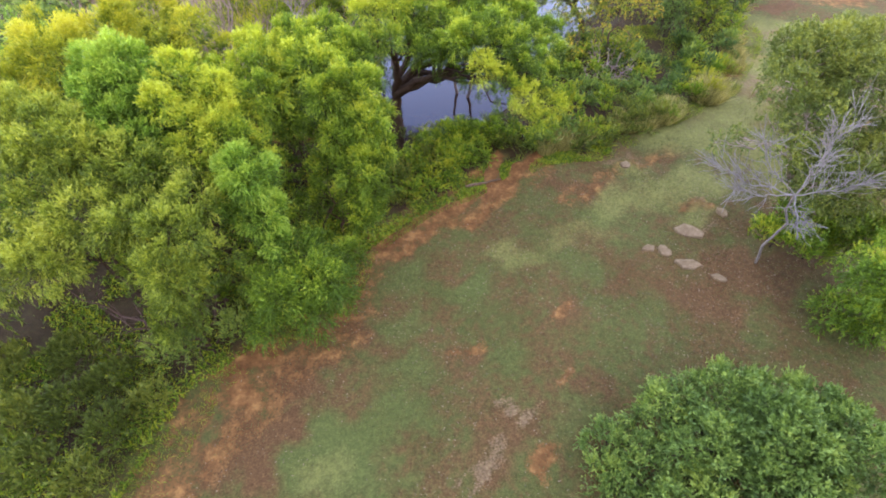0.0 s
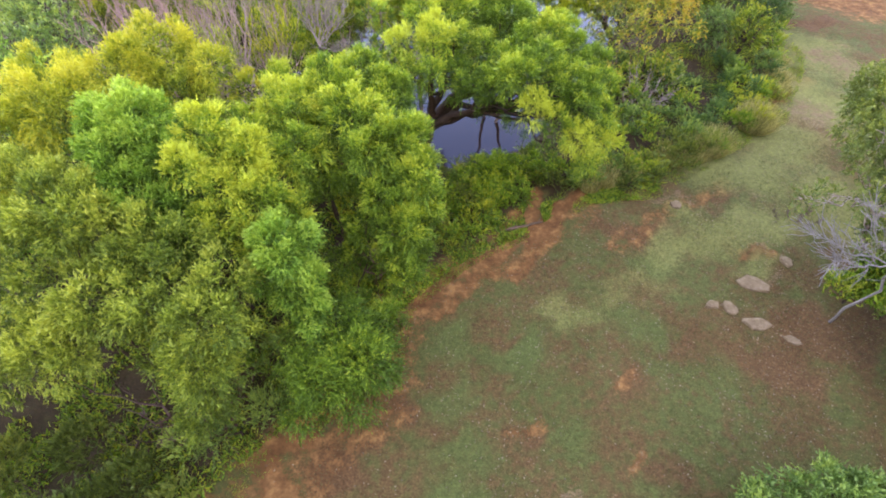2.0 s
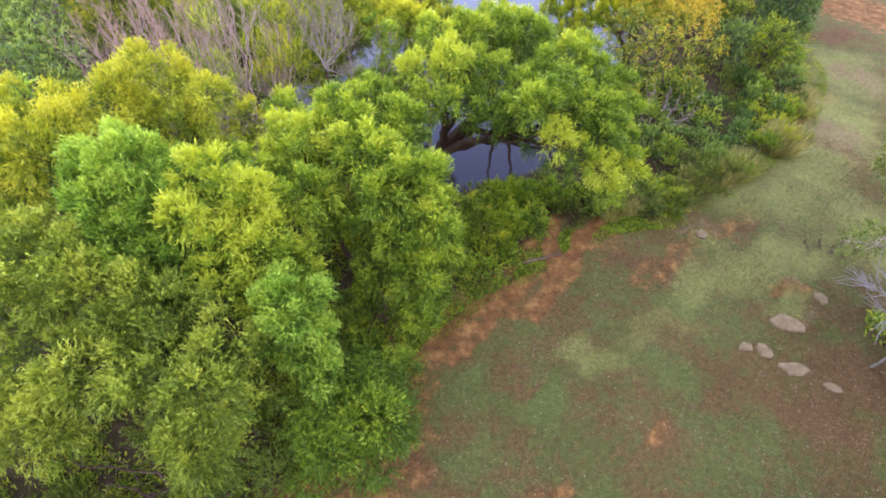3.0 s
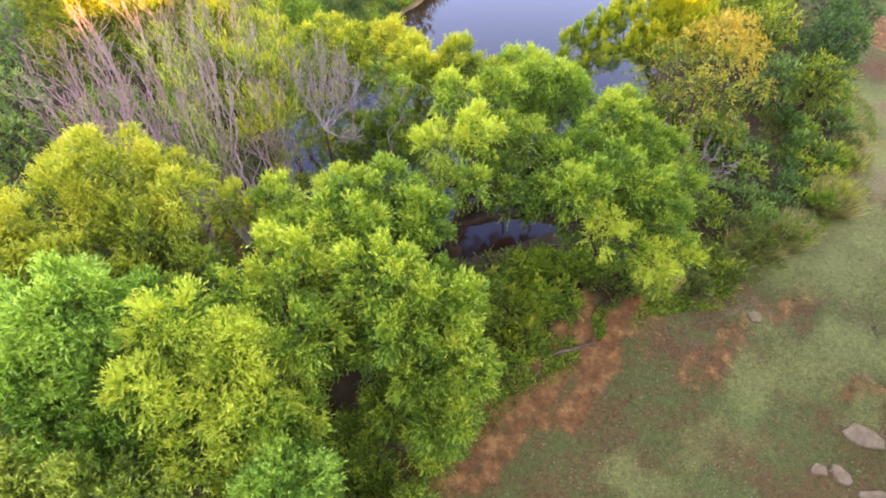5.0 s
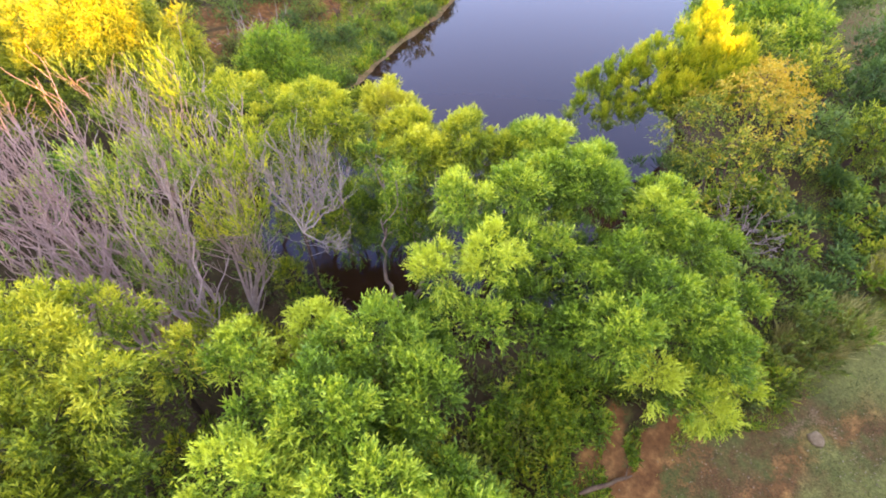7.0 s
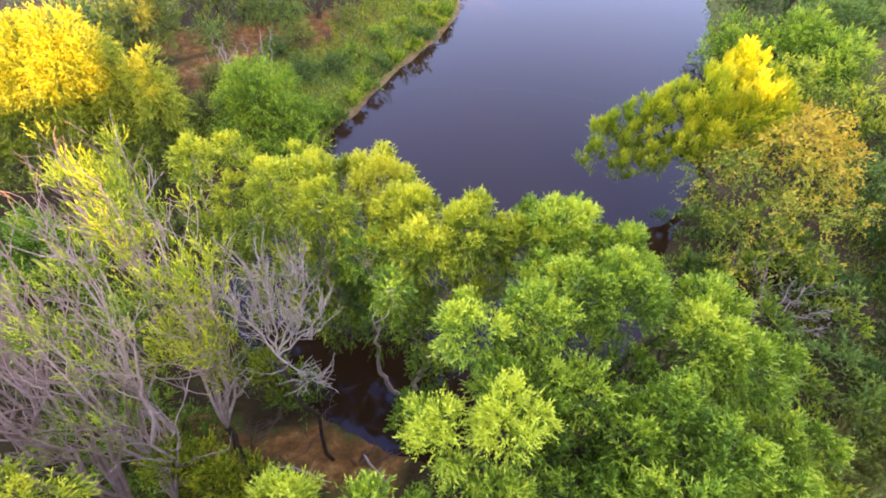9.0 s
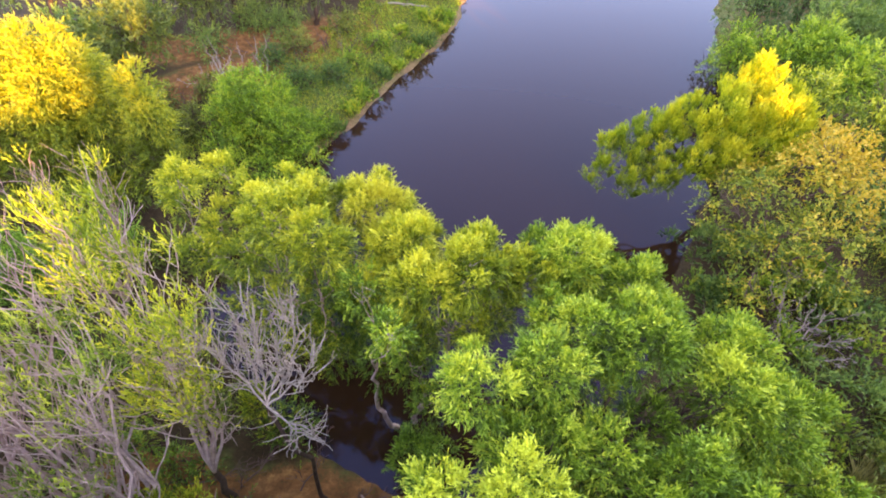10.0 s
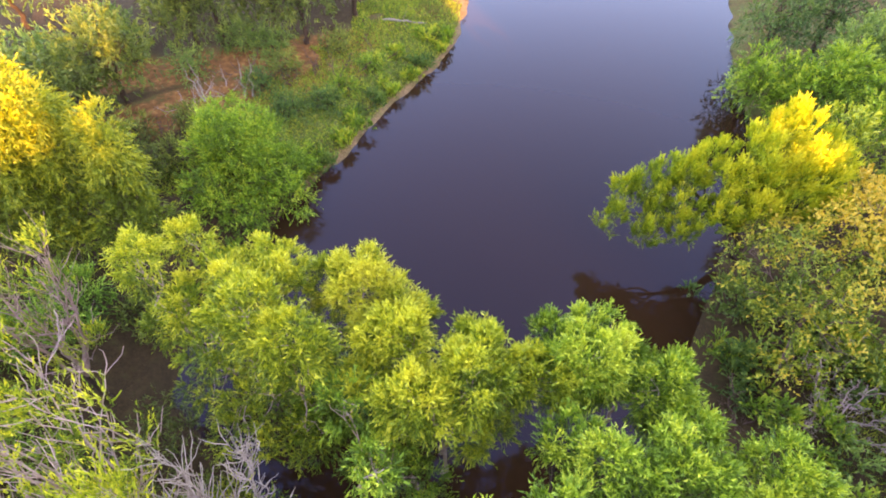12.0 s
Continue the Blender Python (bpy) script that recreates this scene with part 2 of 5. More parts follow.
def leaves(lobes, density, size, rng, lift=0.85, droop=0.25, per=9, shoot=0.4, flat=0.95, low=-0.25, ragged=0.23, comb=0.23):
    """Leaves on shoots that stand out of rounded lobes (x, y, z, radius). size: length and width of a leaf.
    Gives corners, faces and each corner's tone: old at the shoot's foot, young and pale at its tip, with top light
    painted on upward sides."""
    V, A = [], []
    for x, y, z, r, *tone in lobes:
        n = max(4, int(density * 5.6 * r * r))
        d = unit(rng.normal(size=(int(n * 2.6) + 8, 3)))
        d = d[d[:, 2] > low][:n]
        n = len(d)
        ph = rng.uniform(0, 6.3, 6)
        lump = 1 + ragged * (np.sin(4.1 * d[:, 0] + ph[0]) * np.sin(3.7 * d[:, 1] + ph[1]) + 0.8 * np.sin(6.3 * d[:, 2] + 5.1 * d[:, 0] + ph[2]) * np.sin(5.7 * d[:, 1] + ph[3]))
        rad = r * lump * (0.66 + 0.34 * rng.random(n) ** 0.6)
        p0 = np.array([x, y, z]) + d * rad[:, None] * np.array([1, 1, flat]) * rng.uniform(0.82, 1.2, 3)
        s = unit(d * 0.45 + np.array([0, 0, lift]) + rng.normal(0, 0.26, (n, 3)))
        L = shoot * rng.uniform(0.5, 1.3, n)
        k = np.linspace(0.05, 1, per)
        pos = p0[:, None] + s[:, None] * (L[:, None] * k)[..., None]
        pos[..., 2] -= droop * L[:, None] * k ** 2
        along = unit(s[:, None] + rng.normal(0, comb, (n, per, 3)) - np.array([0, 0, 1]) * (droop * 1.3 * k)[None, :, None])
        side = unit(np.cross(along, rng.normal(size=(n, per, 3))))
        ln = (size[0] * rng.uniform(0.7, 1.25, (n, per, 1))).reshape(-1, 1)
        wd = (size[1] * rng.uniform(0.7, 1.25, (n, per, 1))).reshape(-1, 1)
        b = pos.reshape(-1, 3)
        al, si = along.reshape(-1, 3), side.reshape(-1, 3)
        V.append(np.stack([b - si * wd * 0.3, b + al * ln * 0.4 + si * wd * 0.7, b + al * ln], 1).reshape(-1, 3))
        # the d[:, 2:3] term paints skylight onto upward sides
        age_light = 0.42 * rng.random((n, 1)) + 0.3 * k[None, :] + 0.15 * rng.random((n, per)) + 0.15 * d[:, 2:3] + (tone[0] + rng.normal(0, 0.06) if tone else rng.normal(0.03, 0.15))
        A.append(np.repeat(age_light.reshape(-1), 3))
    V = np.concatenate(V)
    return V, np.arange(len(V)).reshape(-1, 3), np.concatenate(A)


def billows(domes, density, size, rng, lift=0.9, hang=0.55, per=7, shoot=0.32, comb=0.42, tall=1.12, knobs=10, spiky=0.45):
    """Leaves of a billowing crown: every dome (x, y, z, radius, tone, fullness) carries rounded knobs of brush-like
    shoots, upright on top and hanging below, round a thin core. Gives corners, faces and each corner's tone: leaf age
    plus painted top light and core shade."""
    V, A = [], []
    for x, y, z, r, tone, full in domes:
        K = int(knobs * r + 6)
        i = np.arange(K) + 0.5
        dz = np.clip(1 - 1.8 * i / K + rng.normal(0, 0.06, K), -1, 1)
        az = i * 2.4 + rng.uniform(0, 6.3) + rng.normal(0, 0.25, K)
        flat = np.sqrt(1 - dz * dz)
        d = np.stack([flat * np.cos(az), flat * np.sin(az), dz], 1)
        rb = r * rng.uniform(0.26, 0.54, K)
        cb = np.array([x, y, z]) + d * (r * rng.uniform(0.6, 1.05, K))[:, None] * np.array([1, 1, tall])
        tb = rng.normal(0, 0.09, K)
        count = np.maximum(3, (density * full * 17.0 * rb * rb * np.where(dz < -0.2, 0.55, 1.0)).astype(int))
        pick = np.repeat(np.arange(K), count)
        n = len(pick)
        u = unit(rng.normal(size=(n, 3)) + d[pick] * 0.9)
        p0 = cb[pick] + u * (rb[pick] * rng.uniform(0.35, 1.0, n) ** 0.55)[:, None] * np.array([1, 1, tall])
        upright = np.clip((d[pick, 2] + 0.45) / 0.8, 0, 1)
        rise = lift * upright - hang * (1 - upright)
        way = unit(d[pick] * 0.35 + u * 0.4 + rng.normal(0, spiky * 0.7, (n, 3)) + np.array([0, 0, 1.0]) * rise[:, None])
        # the u[:, 2] term puts light on knob tops into the tone
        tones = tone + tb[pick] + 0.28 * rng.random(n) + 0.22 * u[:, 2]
        m = int(density * full * 2.0 * r * r)
        q = unit(rng.normal(size=(m, 3))) * (r * 0.75 * rng.random(m) ** 0.4)[:, None] + np.array([x, y, z])
        p0, way = np.concatenate([p0, q]), np.concatenate([way, unit(rng.normal(size=(m, 3)) + np.array([0, 0, 0.4]))])
        # core leaves start darker: inner shade put into their colour
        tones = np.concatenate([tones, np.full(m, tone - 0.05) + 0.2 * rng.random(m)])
        n += m
        L = shoot * rng.uniform(0.5, 1.35, n)
        k = np.linspace(0.05, 1, per)
        pos = p0[:, None] + way[:, None] * (L[:, None] * k)[..., None]
        pos[..., 2] -= 0.2 * L[:, None] * k ** 2
        along = unit(way[:, None] + rng.normal(0, comb, (n, per, 3)) - np.array([0, 0, 1]) * (0.3 * k)[None, :, None])
        side = unit(np.cross(along, rng.normal(size=(n, per, 3))))
        ln = (size[0] * rng.uniform(0.7, 1.25, (n, per, 1))).reshape(-1, 1)
        wd = (size[1] * rng.uniform(0.7, 1.25, (n, per, 1))).reshape(-1, 1)
        b, al, si = pos.reshape(-1, 3), along.reshape(-1, 3), side.reshape(-1, 3)
        V.append(np.stack([b - si * wd * 0.3, b + al * ln * 0.4 + si * wd * 0.7, b + al * ln], 1).reshape(-1, 3))
        age_light = tones[:, None] + 0.32 * k[None, :] + 0.12 * rng.random((n, per))
        A.append(np.repeat(age_light.reshape(-1), 3))
    V = np.concatenate(V)
    return V, np.arange(len(V)).reshape(-1, 3), np.concatenate(A)


def crown_mesh(V, Q, A, material, name="crown"):
    me = mesh_from(name, V, Q, material)
    me.attributes.new("age_light", "FLOAT", "POINT").data.foreach_set("value", A.astype(np.float32))
    return me


def tree(name, base, lobes, label, group="", material=None, density=70, size=(0.125, 0.038), wood=None, girth=0.16, fork=0.3, stems=1,
         sprigs=5, category="tree", seed=1, lean=(0, 0), fill=False, sway=0.45, billow=False, **kw):
    """A tree: stems from base, a limb to every lobe with small branches, and the leaves."""
    rng = np.random.default_rng(seed)
    wood = wood or BARK
    b = np.array(base, float)
    root = thing(name, base, label, category, group)
    lobes = [np.array(q, float) for q in lobes]
    local = [(*(q[:3] - b), max(0.3, q[3] * 0.9 - 0.3) if billow else max(0.28, q[3] * 0.74 - 0.13)) for q in lobes]
    tones = [(q[4] if len(q) > 4 else 0.0, q[5] if len(q) > 5 else 1.0) for q in lobes]
    # fill lobes below the crown get a darker tone as painted shade
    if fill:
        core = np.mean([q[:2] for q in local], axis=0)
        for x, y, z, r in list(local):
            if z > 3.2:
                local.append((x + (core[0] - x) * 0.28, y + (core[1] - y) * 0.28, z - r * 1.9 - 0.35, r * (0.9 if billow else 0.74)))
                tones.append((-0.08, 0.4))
    top = max(q[2] for q in local)
    heads = []
    mid = np.mean([q[:3] for q in local], axis=0)
    for k in range(stems):
        a = 2 * math.pi * k / max(1, stems) + seed
        spread = 0.0 if stems == 1 else 0.28
        head = np.array([mid[0] * sway + lean[0] + spread * math.cos(a) * top * 0.35, mid[1] * sway + lean[1] + spread * math.sin(a) * top * 0.35, top * fork])
        tb = Tubes(9)
        foot = np.array([0.12 * stems * math.cos(a), 0.12 * stems * math.sin(a), -0.25]) if stems > 1 else np.array([0, 0, -0.25])
        path = bent(foot, head, (0, 0, 0), rng, 7, 0.035)
        tb.add(path, np.linspace(girth * 1.25, girth * 0.72, 7) / math.sqrt(stems))
        part("trunk", tb.mesh("trunk", wood), root)
        heads.append(head)
    count = max(1, round(len(local) / 6 / stems))
    for head in heads:
        own = [q for q in local if min(heads, key=lambda v: np.hypot(v[0] - q[0], v[1] - q[1])) is head]
        own.sort(key=lambda q: math.atan2(q[1] - head[1], q[0] - head[0]))
        for g in range(count):
            group_of = own[g * len(own) // count:(g + 1) * len(own) // count]
            if not group_of:
                continue
            mid = np.mean([q[:3] for q in group_of], axis=0)
            far = head + (mid - head) * 0.55 + np.array([0, 0, 0.1 * abs(mid[2] - head[2])])
            bough = Tubes(7)
            g0 = girth * (0.72 if count > 1 else 0.8) / math.sqrt(stems)
            way = bent(head, far, np.array([0, 0, 0.08]) * np.linalg.norm(far - head), rng, 7, 0.045)
            bough.add(way, np.linspace(g0, max(0.02, g0 * 0.45), 7))
            arm = part("bough", bough.mesh("bough", wood), root)
            for x, y, z, r in group_of:
                c = np.array([x, y, z])
                lb = Tubes(4)
                path = bent(way[5], c + np.array([0, 0, r * 0.25]), np.array([0, 0, 0.08]) * np.linalg.norm(c - far), rng, 6, 0.05)
                lb.add(path, np.linspace(max(0.018, g0 * 0.4), 0.012, 6))
                for _ in range(sprigs):
                    d = unit(rng.normal(size=3) + np.array([0, 0, 0.5]))
                    lb.add(bent(path[rng.integers(3, 6)], c + d * r * 0.8, d * 0.1 * r, rng, 4, 0.06), np.linspace(0.016, 0.006, 4))
                part("limb", lb.mesh("limb", wood), arm)
    if density and billow:
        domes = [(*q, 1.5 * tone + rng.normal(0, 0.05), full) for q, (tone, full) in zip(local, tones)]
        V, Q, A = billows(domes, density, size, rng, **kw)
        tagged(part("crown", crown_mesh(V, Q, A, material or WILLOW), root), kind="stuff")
    elif density:
        domes = []
        for x, y, z, r in local:
            tone = rng.normal(0.01, 0.15)
            domes.append((x, y, z, r, tone))
            turn = rng.uniform(0, 6.3)
            for k in range(4 if r > 0.5 else 2):
                up = 0.8 - 0.28 * k + rng.normal(0, 0.1)
                a = turn + 2.4 * k + rng.normal(0, 0.3)
                out = math.sqrt(max(0.05, 1 - up * up))
                domes.append((x + math.cos(a) * out * r * 0.82, y + math.sin(a) * out * r * 0.82, z + up * r * 0.95, r * rng.uniform(0.3, 0.52), tone))
        V, Q, A = leaves(domes, density, size, rng, **kw)
        tagged(part("crown", crown_mesh(V, Q, A, material or WILLOW), root), kind="stuff")
    return root


def bare_tree(name, base, tips, label, material, seed, girth=0.09, group="", category="tree", depth=3, spread=0.4, rise=0.26):
    """Low dead brush: limbs from the base to each tip, branching into fine twigs."""
    rng = np.random.default_rng(seed)
    root = thing(name, base, label, category, group)
    b = np.array(base, float)

    def twig(tb, start, direction, length, radius, level):
        end = start + direction * length
        path = bent(start, end, rng.normal(0, 0.09 * length, 3) + np.array([0, 0, -0.05 * length]), rng, 4, 0.05)
        tb.add(path, np.linspace(radius, max(0.005, radius * 0.5), 4))
        if level == 0:
            return
        for _ in range(rng.integers(2, 4)):
            s = path[rng.integers(1, 4)]
            d = unit(direction + rng.normal(0, spread, 3) + np.array([0, 0, rise]))
            twig(tb, s, d, length * rng.uniform(0.45, 0.75), max(0.010, radius * 0.6), level - 1)

    for x, y, z in tips:
        tip = np.array([x, y, z]) - b
        tb, tw = Tubes(6), Tubes(3)
        foot = np.array([rng.normal(0, 0.1), rng.normal(0, 0.1), -0.25])
        d = np.linalg.norm(tip - foot)
        path = bent(foot, tip, np.array([tip[0] * 0.10, tip[1] * 0.10, -0.05 * d]), rng, 9, 0.03)
        tb.add(path, np.linspace(girth, 0.010, 9))
        for k in range(2, 9):
            fade = 1.12 - 0.11 * k
            for _ in range(2):
                dr = unit((path[k] - path[k - 1]) / np.linalg.norm(path[k] - path[k - 1]) + rng.normal(0, spread * 1.15, 3) + np.array([0, 0, rise]))
                twig(tw, path[k], dr, d * rng.uniform(0.15, 0.28) * fade, girth * 0.34 * fade, depth - 1)
        limb = part("limb", tb.mesh("limb", material), root)
        tagged(part("twig_spray", tw.mesh("twig_spray", material), limb), kind="stuff")
    return root


def bare_willow(base, hub, tips, label, material, seed, girth=0.12, leafy=0.1, leaf_material=None, group="bare willows", name="bare_willow", curl=0.6, twigs=3, category="tree"):
    """A nearly bare tree: a short trunk to the hub, limbs that bow out and then climb to their tips, upright branches and switches on them."""
    rng = np.random.default_rng(seed)
    root = thing(name, base, label, category, group)
    b = np.array(base, float)
    h = np.array(hub, float) - b
    tb = Tubes(9)
    tb.add(bent((0, 0, -0.3), h, (0, 0, 0), rng, 7, 0.02), np.linspace(girth * 1.3, girth * 0.85, 7))
    part("trunk", tb.mesh("trunk", DEAD_GREY if material is DEAD_GREY else BARK), root)
    tufts = []
    up = np.array([0, 0, 1.0])

    def climb(tubes, start, direction, length, r0, r1, steps=6):
        """A branch that sets off along direction and curls upwards."""
        pts, d = [start], direction
        for _ in range(steps):
            d = unit(d + up * curl * 0.3 + rng.normal(0, 0.19, 3))
            pts.append(pts[-1] + d * length / steps)
        tubes.add(pts, np.linspace(r0, r1, steps + 1))
        return np.array(pts)

    for x, y, z in tips:
        tip = np.array([x, y, z]) - b
        way = tip - h
        d = np.linalg.norm(way)
        side = way * np.array([1, 1, 0])
        path = bent(h, tip, side * 0.10 - up * 0.04 * d, rng, 10, 0.03)
        lb, tw = Tubes(6), Tubes(4)
        lb.add(path, np.linspace(girth * 0.55, 0.012, 10))
        for k in range(2, 10):
            t0 = unit(path[min(9, k + 1)] - path[k - 1])
            for _ in range(2):
                br = climb(tw, path[k], unit(t0 + rng.normal(0, 0.42, 3) * np.array([1, 1, 0.5])), d * rng.uniform(0.18, 0.36) * (1.15 - 0.06 * k), girth * 0.22 * (1.15 - 0.08 * k), 0.010)
                for _ in range(twigs):
                    j = rng.integers(2, 7)
                    e = climb(tw, br[j], unit(unit(br[-1] - br[0]) + rng.normal(0, 0.38, 3)), rng.uniform(0.35, 0.9), 0.011, 0.006, 4)
                    if rng.random() < leafy:
                        tufts.append((e[2] + e[4]) / 2)
        limb = part("limb", lb.mesh("limb", material), root)
        tagged(part("twig_spray", tw.mesh("twig_spray", material), limb), kind="stuff")
    if tufts:
        V, Q, A = leaves([(*e, rng.uniform(0.16, 0.34)) for e in tufts], 62, (0.13, 0.034), rng, lift=1.1, per=7, shoot=0.45, low=-0.7, droop=0.1)
        tagged(part("crown", crown_mesh(V, Q, A, leaf_material or WILLOW_PALE), root), kind="stuff")
    return root


def place_lobe(x, y, z, r, tone=0.0, full=1.0):
    """A lobe whose upper skin passes through a point; tone: yellower, paler leaves above 0, below 0 darker ones that
    paint in shade; full: how dense.
    """
    return (x, y + 0.36 * r, z - 0.8 * r, r, tone, full)


# ---- ground and water ----
POND = [(-0.5, 61), (-1.3, 56.3), (-2.3, 53.4), (-4.2, 50.3), (-6.1, 47.5), (-8, 43.6), (-9.6, 41.5), (-11, 38.5), (-13, 34), (-13, 30.5), (-10.5, 28.2),
        (-7.7, 25.6), (-5, 24.2), (-3, 23.7), (0, 24.8), (2.8, 25.9), (5.2, 29), (6.3, 31.6), (7.4, 33.3), (9.1, 35.8), (14.5, 45.5), (15.2, 49.9),
        (18.9, 60.6), (26, 85), (20, 108), (2, 114), (-11, 95), (-4, 74)]


def line_distance(x, y, pts, closed=False):
    d = np.full(x.shape, 1e9)
    for (ax, ay), (bx, by) in zip(pts, pts[1:] + pts[:1] if closed else pts[1:]):
        ux, uy = bx - ax, by - ay
        t = np.clip(((x - ax) * ux + (y - ay) * uy) / (ux * ux + uy * uy), 0, 1)
        d = np.minimum(d, np.hypot(x - ax - t * ux, y - ay - t * uy))
    return d


def in_pond(x, y):
    inside = np.zeros(x.shape, bool)
    for (ax, ay), (bx, by) in zip(POND, POND[1:] + POND[:1]):
        hit = ((ay > y) != (by > y)) & (x < (bx - ax) * (y - ay) / (by - ay + 1e-12) + ax)
        inside ^= hit
    return inside


def smooth(v, lo, hi):
    t = np.clip((v - lo) / (hi - lo), 0, 1)
    return t * t * (3 - 2 * t)


def ripple(x, y):
    return 0.05 * np.sin(0.9 * x + 0.4 * y) * np.sin(0.7 * y - 0.3 * x + 1) + 0.03 * np.sin(2.3 * x + 1.7 * y + 2) * np.sin(1.9 * y - 1.1 * x)


def shade_ridge(x, y):
    """An unseen hill added behind the valley to block the sun; its notches let the last sun through to chosen trees."""
    h = x * SUN_H.x + y * SUN_H.y
    s = x * SUN_S.x + y * SUN_S.y
    crest = np.full(s.shape, SHADE_RIDGE_HIGH)
    for lo, hi, top in SUN_NOTCHES:
        crest += (top - SHADE_RIDGE_HIGH) * smooth(s, lo - 0.7, lo) * (1 - smooth(s, hi, hi + 0.7))
    return crest * smooth(h, 10, 60) * (1 - 0.8 * smooth(h, 60, 160)) * (1 - smooth(np.abs(s), 130, 220))


# notch spans and heights are set so sun strikes only certain crowns
SHADE_RIDGE_HIGH = 52.0
SUN_NOTCHES = ((-6.2, -0.1, 41.2), (0.9, 1.7, 40.3), (21.8, 24.8, 36.9))


def height(x, y):
    x, y = np.asarray(x, float), np.asarray(y, float)
    d = line_distance(x, y, POND, True)
    d = np.where(in_pond(x, y), -d, d) + (0.14 * np.sin(1.9 * x + 1.1 * y) + 0.08 * np.sin(3.1 * y - 1.7 * x)) * smooth(y, 33, 37)
    wob = 0.35 * np.sin(1.3 * x + 0.7 * y) + 0.25 * np.sin(2.1 * y - x)
    z = np.where(d > 0, -0.9 + 0.9 * smooth(d + wob * smooth(d, 0, 1.5), -0.2, 3.2), -0.9 - np.minimum(1.4, -0.35 * d))
    return z + ripple(x, y) * smooth(d, 0, 2) + shade_ridge(x, y)


def spaced(spans):
    out = []
    for a, b, n in spans:
        out.append(np.linspace(a, b, n, endpoint=False))
    return np.unique(np.concatenate(out + [np.array([spans[-1][1]])]))


gx = spaced([(-1800, -260, 8), (-260, -90, 18), (-90, -24, 30), (-24, 26, 130), (26, 50, 30), (50, 100, 20), (100, 260, 18), (260, 1800, 9)])
gy = spaced([(-1800, -200, 8), (-200, -115, 12), (-115, -62, 18), (-62, -42, 26), (-42, -2, 24), (-2, 62, 160), (62, 130, 24), (130, 1800, 12)])
X, Y = np.meshgrid(gx, gy)
Z = height(X, Y)
nx, ny = len(gx), len(gy)
gi, gj = np.meshgrid(np.arange(ny - 1), np.arange(nx - 1), indexing="ij")
gq = np.stack([gi * nx + gj, gi * nx + gj + 1, (gi + 1) * nx + gj + 1, (gi + 1) * nx + gj], -1).reshape(-1, 4)
gme = mesh_from("ground", np.stack([X, Y, Z], -1).reshape(-1, 3), gq, GROUND, True)

BANK = [(-9.6, 2.5), (-8.3, 7.5), (-6.2, 9.6), (-4.0, 11.2), (-3.4, 14.2), (-1.0, 16.6), (1.9, 18.2), (4.9, 20.2), (8.0, 20.6), (13, 24), (17, 26.6), (21, 32.8), (24, 40)]
# uneven outlines for the patches of the turf
PX = X + 0.42 * np.sin(1.7 * Y + 1.1 * np.sin(1.3 * X)) + 0.22 * np.sin(3.7 * Y + 2.3 * X)
PY = Y + 0.36 * np.sin(1.9 * X + 1.2 * np.sin(1.1 * Y)) + 0.2 * np.sin(4.1 * X - 2.6 * Y)
dry = line_distance(X, Y, BANK[:8])
soil_m = 0.52 * (1 - smooth(dry, 0.5, 2.6))
for pts, w, v in (([(0.2, 16.9), (1.2, 17.8), (1.8, 19.9)], 0.34, 0.95), ([(1.5, 16.2), (2.3, 17.5), (2.6, 19.0), (2.7, 21.0)], 0.36, 1.0), ([(2.5, 17.8), (3.4, 19.2), (4.2, 20.4), (4.9, 21.4)], 0.36, 1.0), ([(-4.0, 15.0), (-2.7, 14.9), (-1.2, 16.4), (0.2, 16.9)], 0.5, 0.9),
                  ([(-2.2, 14.0), (-0.6, 15.6), (0.8, 16.2)], 0.35, 0.8), ([(4.7, 8.1), (4.9, 8.3)], 0.25, 0.86), ([(-3.5, 13.9), (-3.5, 11.6), (-4.0, 9.8), (-5.2, 8.6), (-6.4, 7.2), (-7.3, 5.4), (-8.4, 3.8)], 0.9, 0.6), ([(-6.4, 9.2), (-7.6, 8.6), (-7.2, 7.4)], 0.5, 0.95),
                  ([(3.4, 4.6), (3.9, 5.6)], 0.3, 0.86), ([(5.6, 17.4), (8.1, 19.1), (10.4, 20.6), (12.2, 21.6)], 0.5, 0.6), ([(11.3, 17.0), (12.6, 17.1)], 0.35, 0.86), ([(27, 44), (30, 41)], 2.4, 0.86), ([(0.4, 9.2), (1.6, 9.6)], 0.22, 0.75), ([(4.4, 10.9), (5.4, 11.2)], 0.25, 0.7),
                  ([(-9.5, 50.6), (-13, 48.8), (-19, 46)], 1.7, 0.86), ([(-13.6, 24.6), (-10.5, 23.8), (-7.5, 24.0), (-5.6, 23.6)], 1.0, 0.86), ([(17.5, 29.0), (20.5, 31.0)], 0.8, 0.7), ([(-8.0, 53.6), (-14.0, 52.0), (-22, 50)], 1.6, 0.8)):
    soil_m = np.maximum(soil_m, v * (1 - smooth(line_distance(0.5 * (X + PX), 0.5 * (Y + PY), pts), w * 0.3, w * 2.2)))
pond_d = line_distance(X, Y, POND, True)
side = smooth(np.interp(Y, [p[1] for p in BANK], [p[0] for p in BANK]) - 0.4 - X, 0, 1.6) * smooth(Y, -9, 5) * (1 - smooth(-X, 30, 50))
humus_m = np.where(in_pond(X, Y), 0.9, side * 0.75)
humus_m = np.maximum(humus_m, 0.5 * (1 - smooth(np.hypot(X - 16, Y - 12.5), 1, 6)))
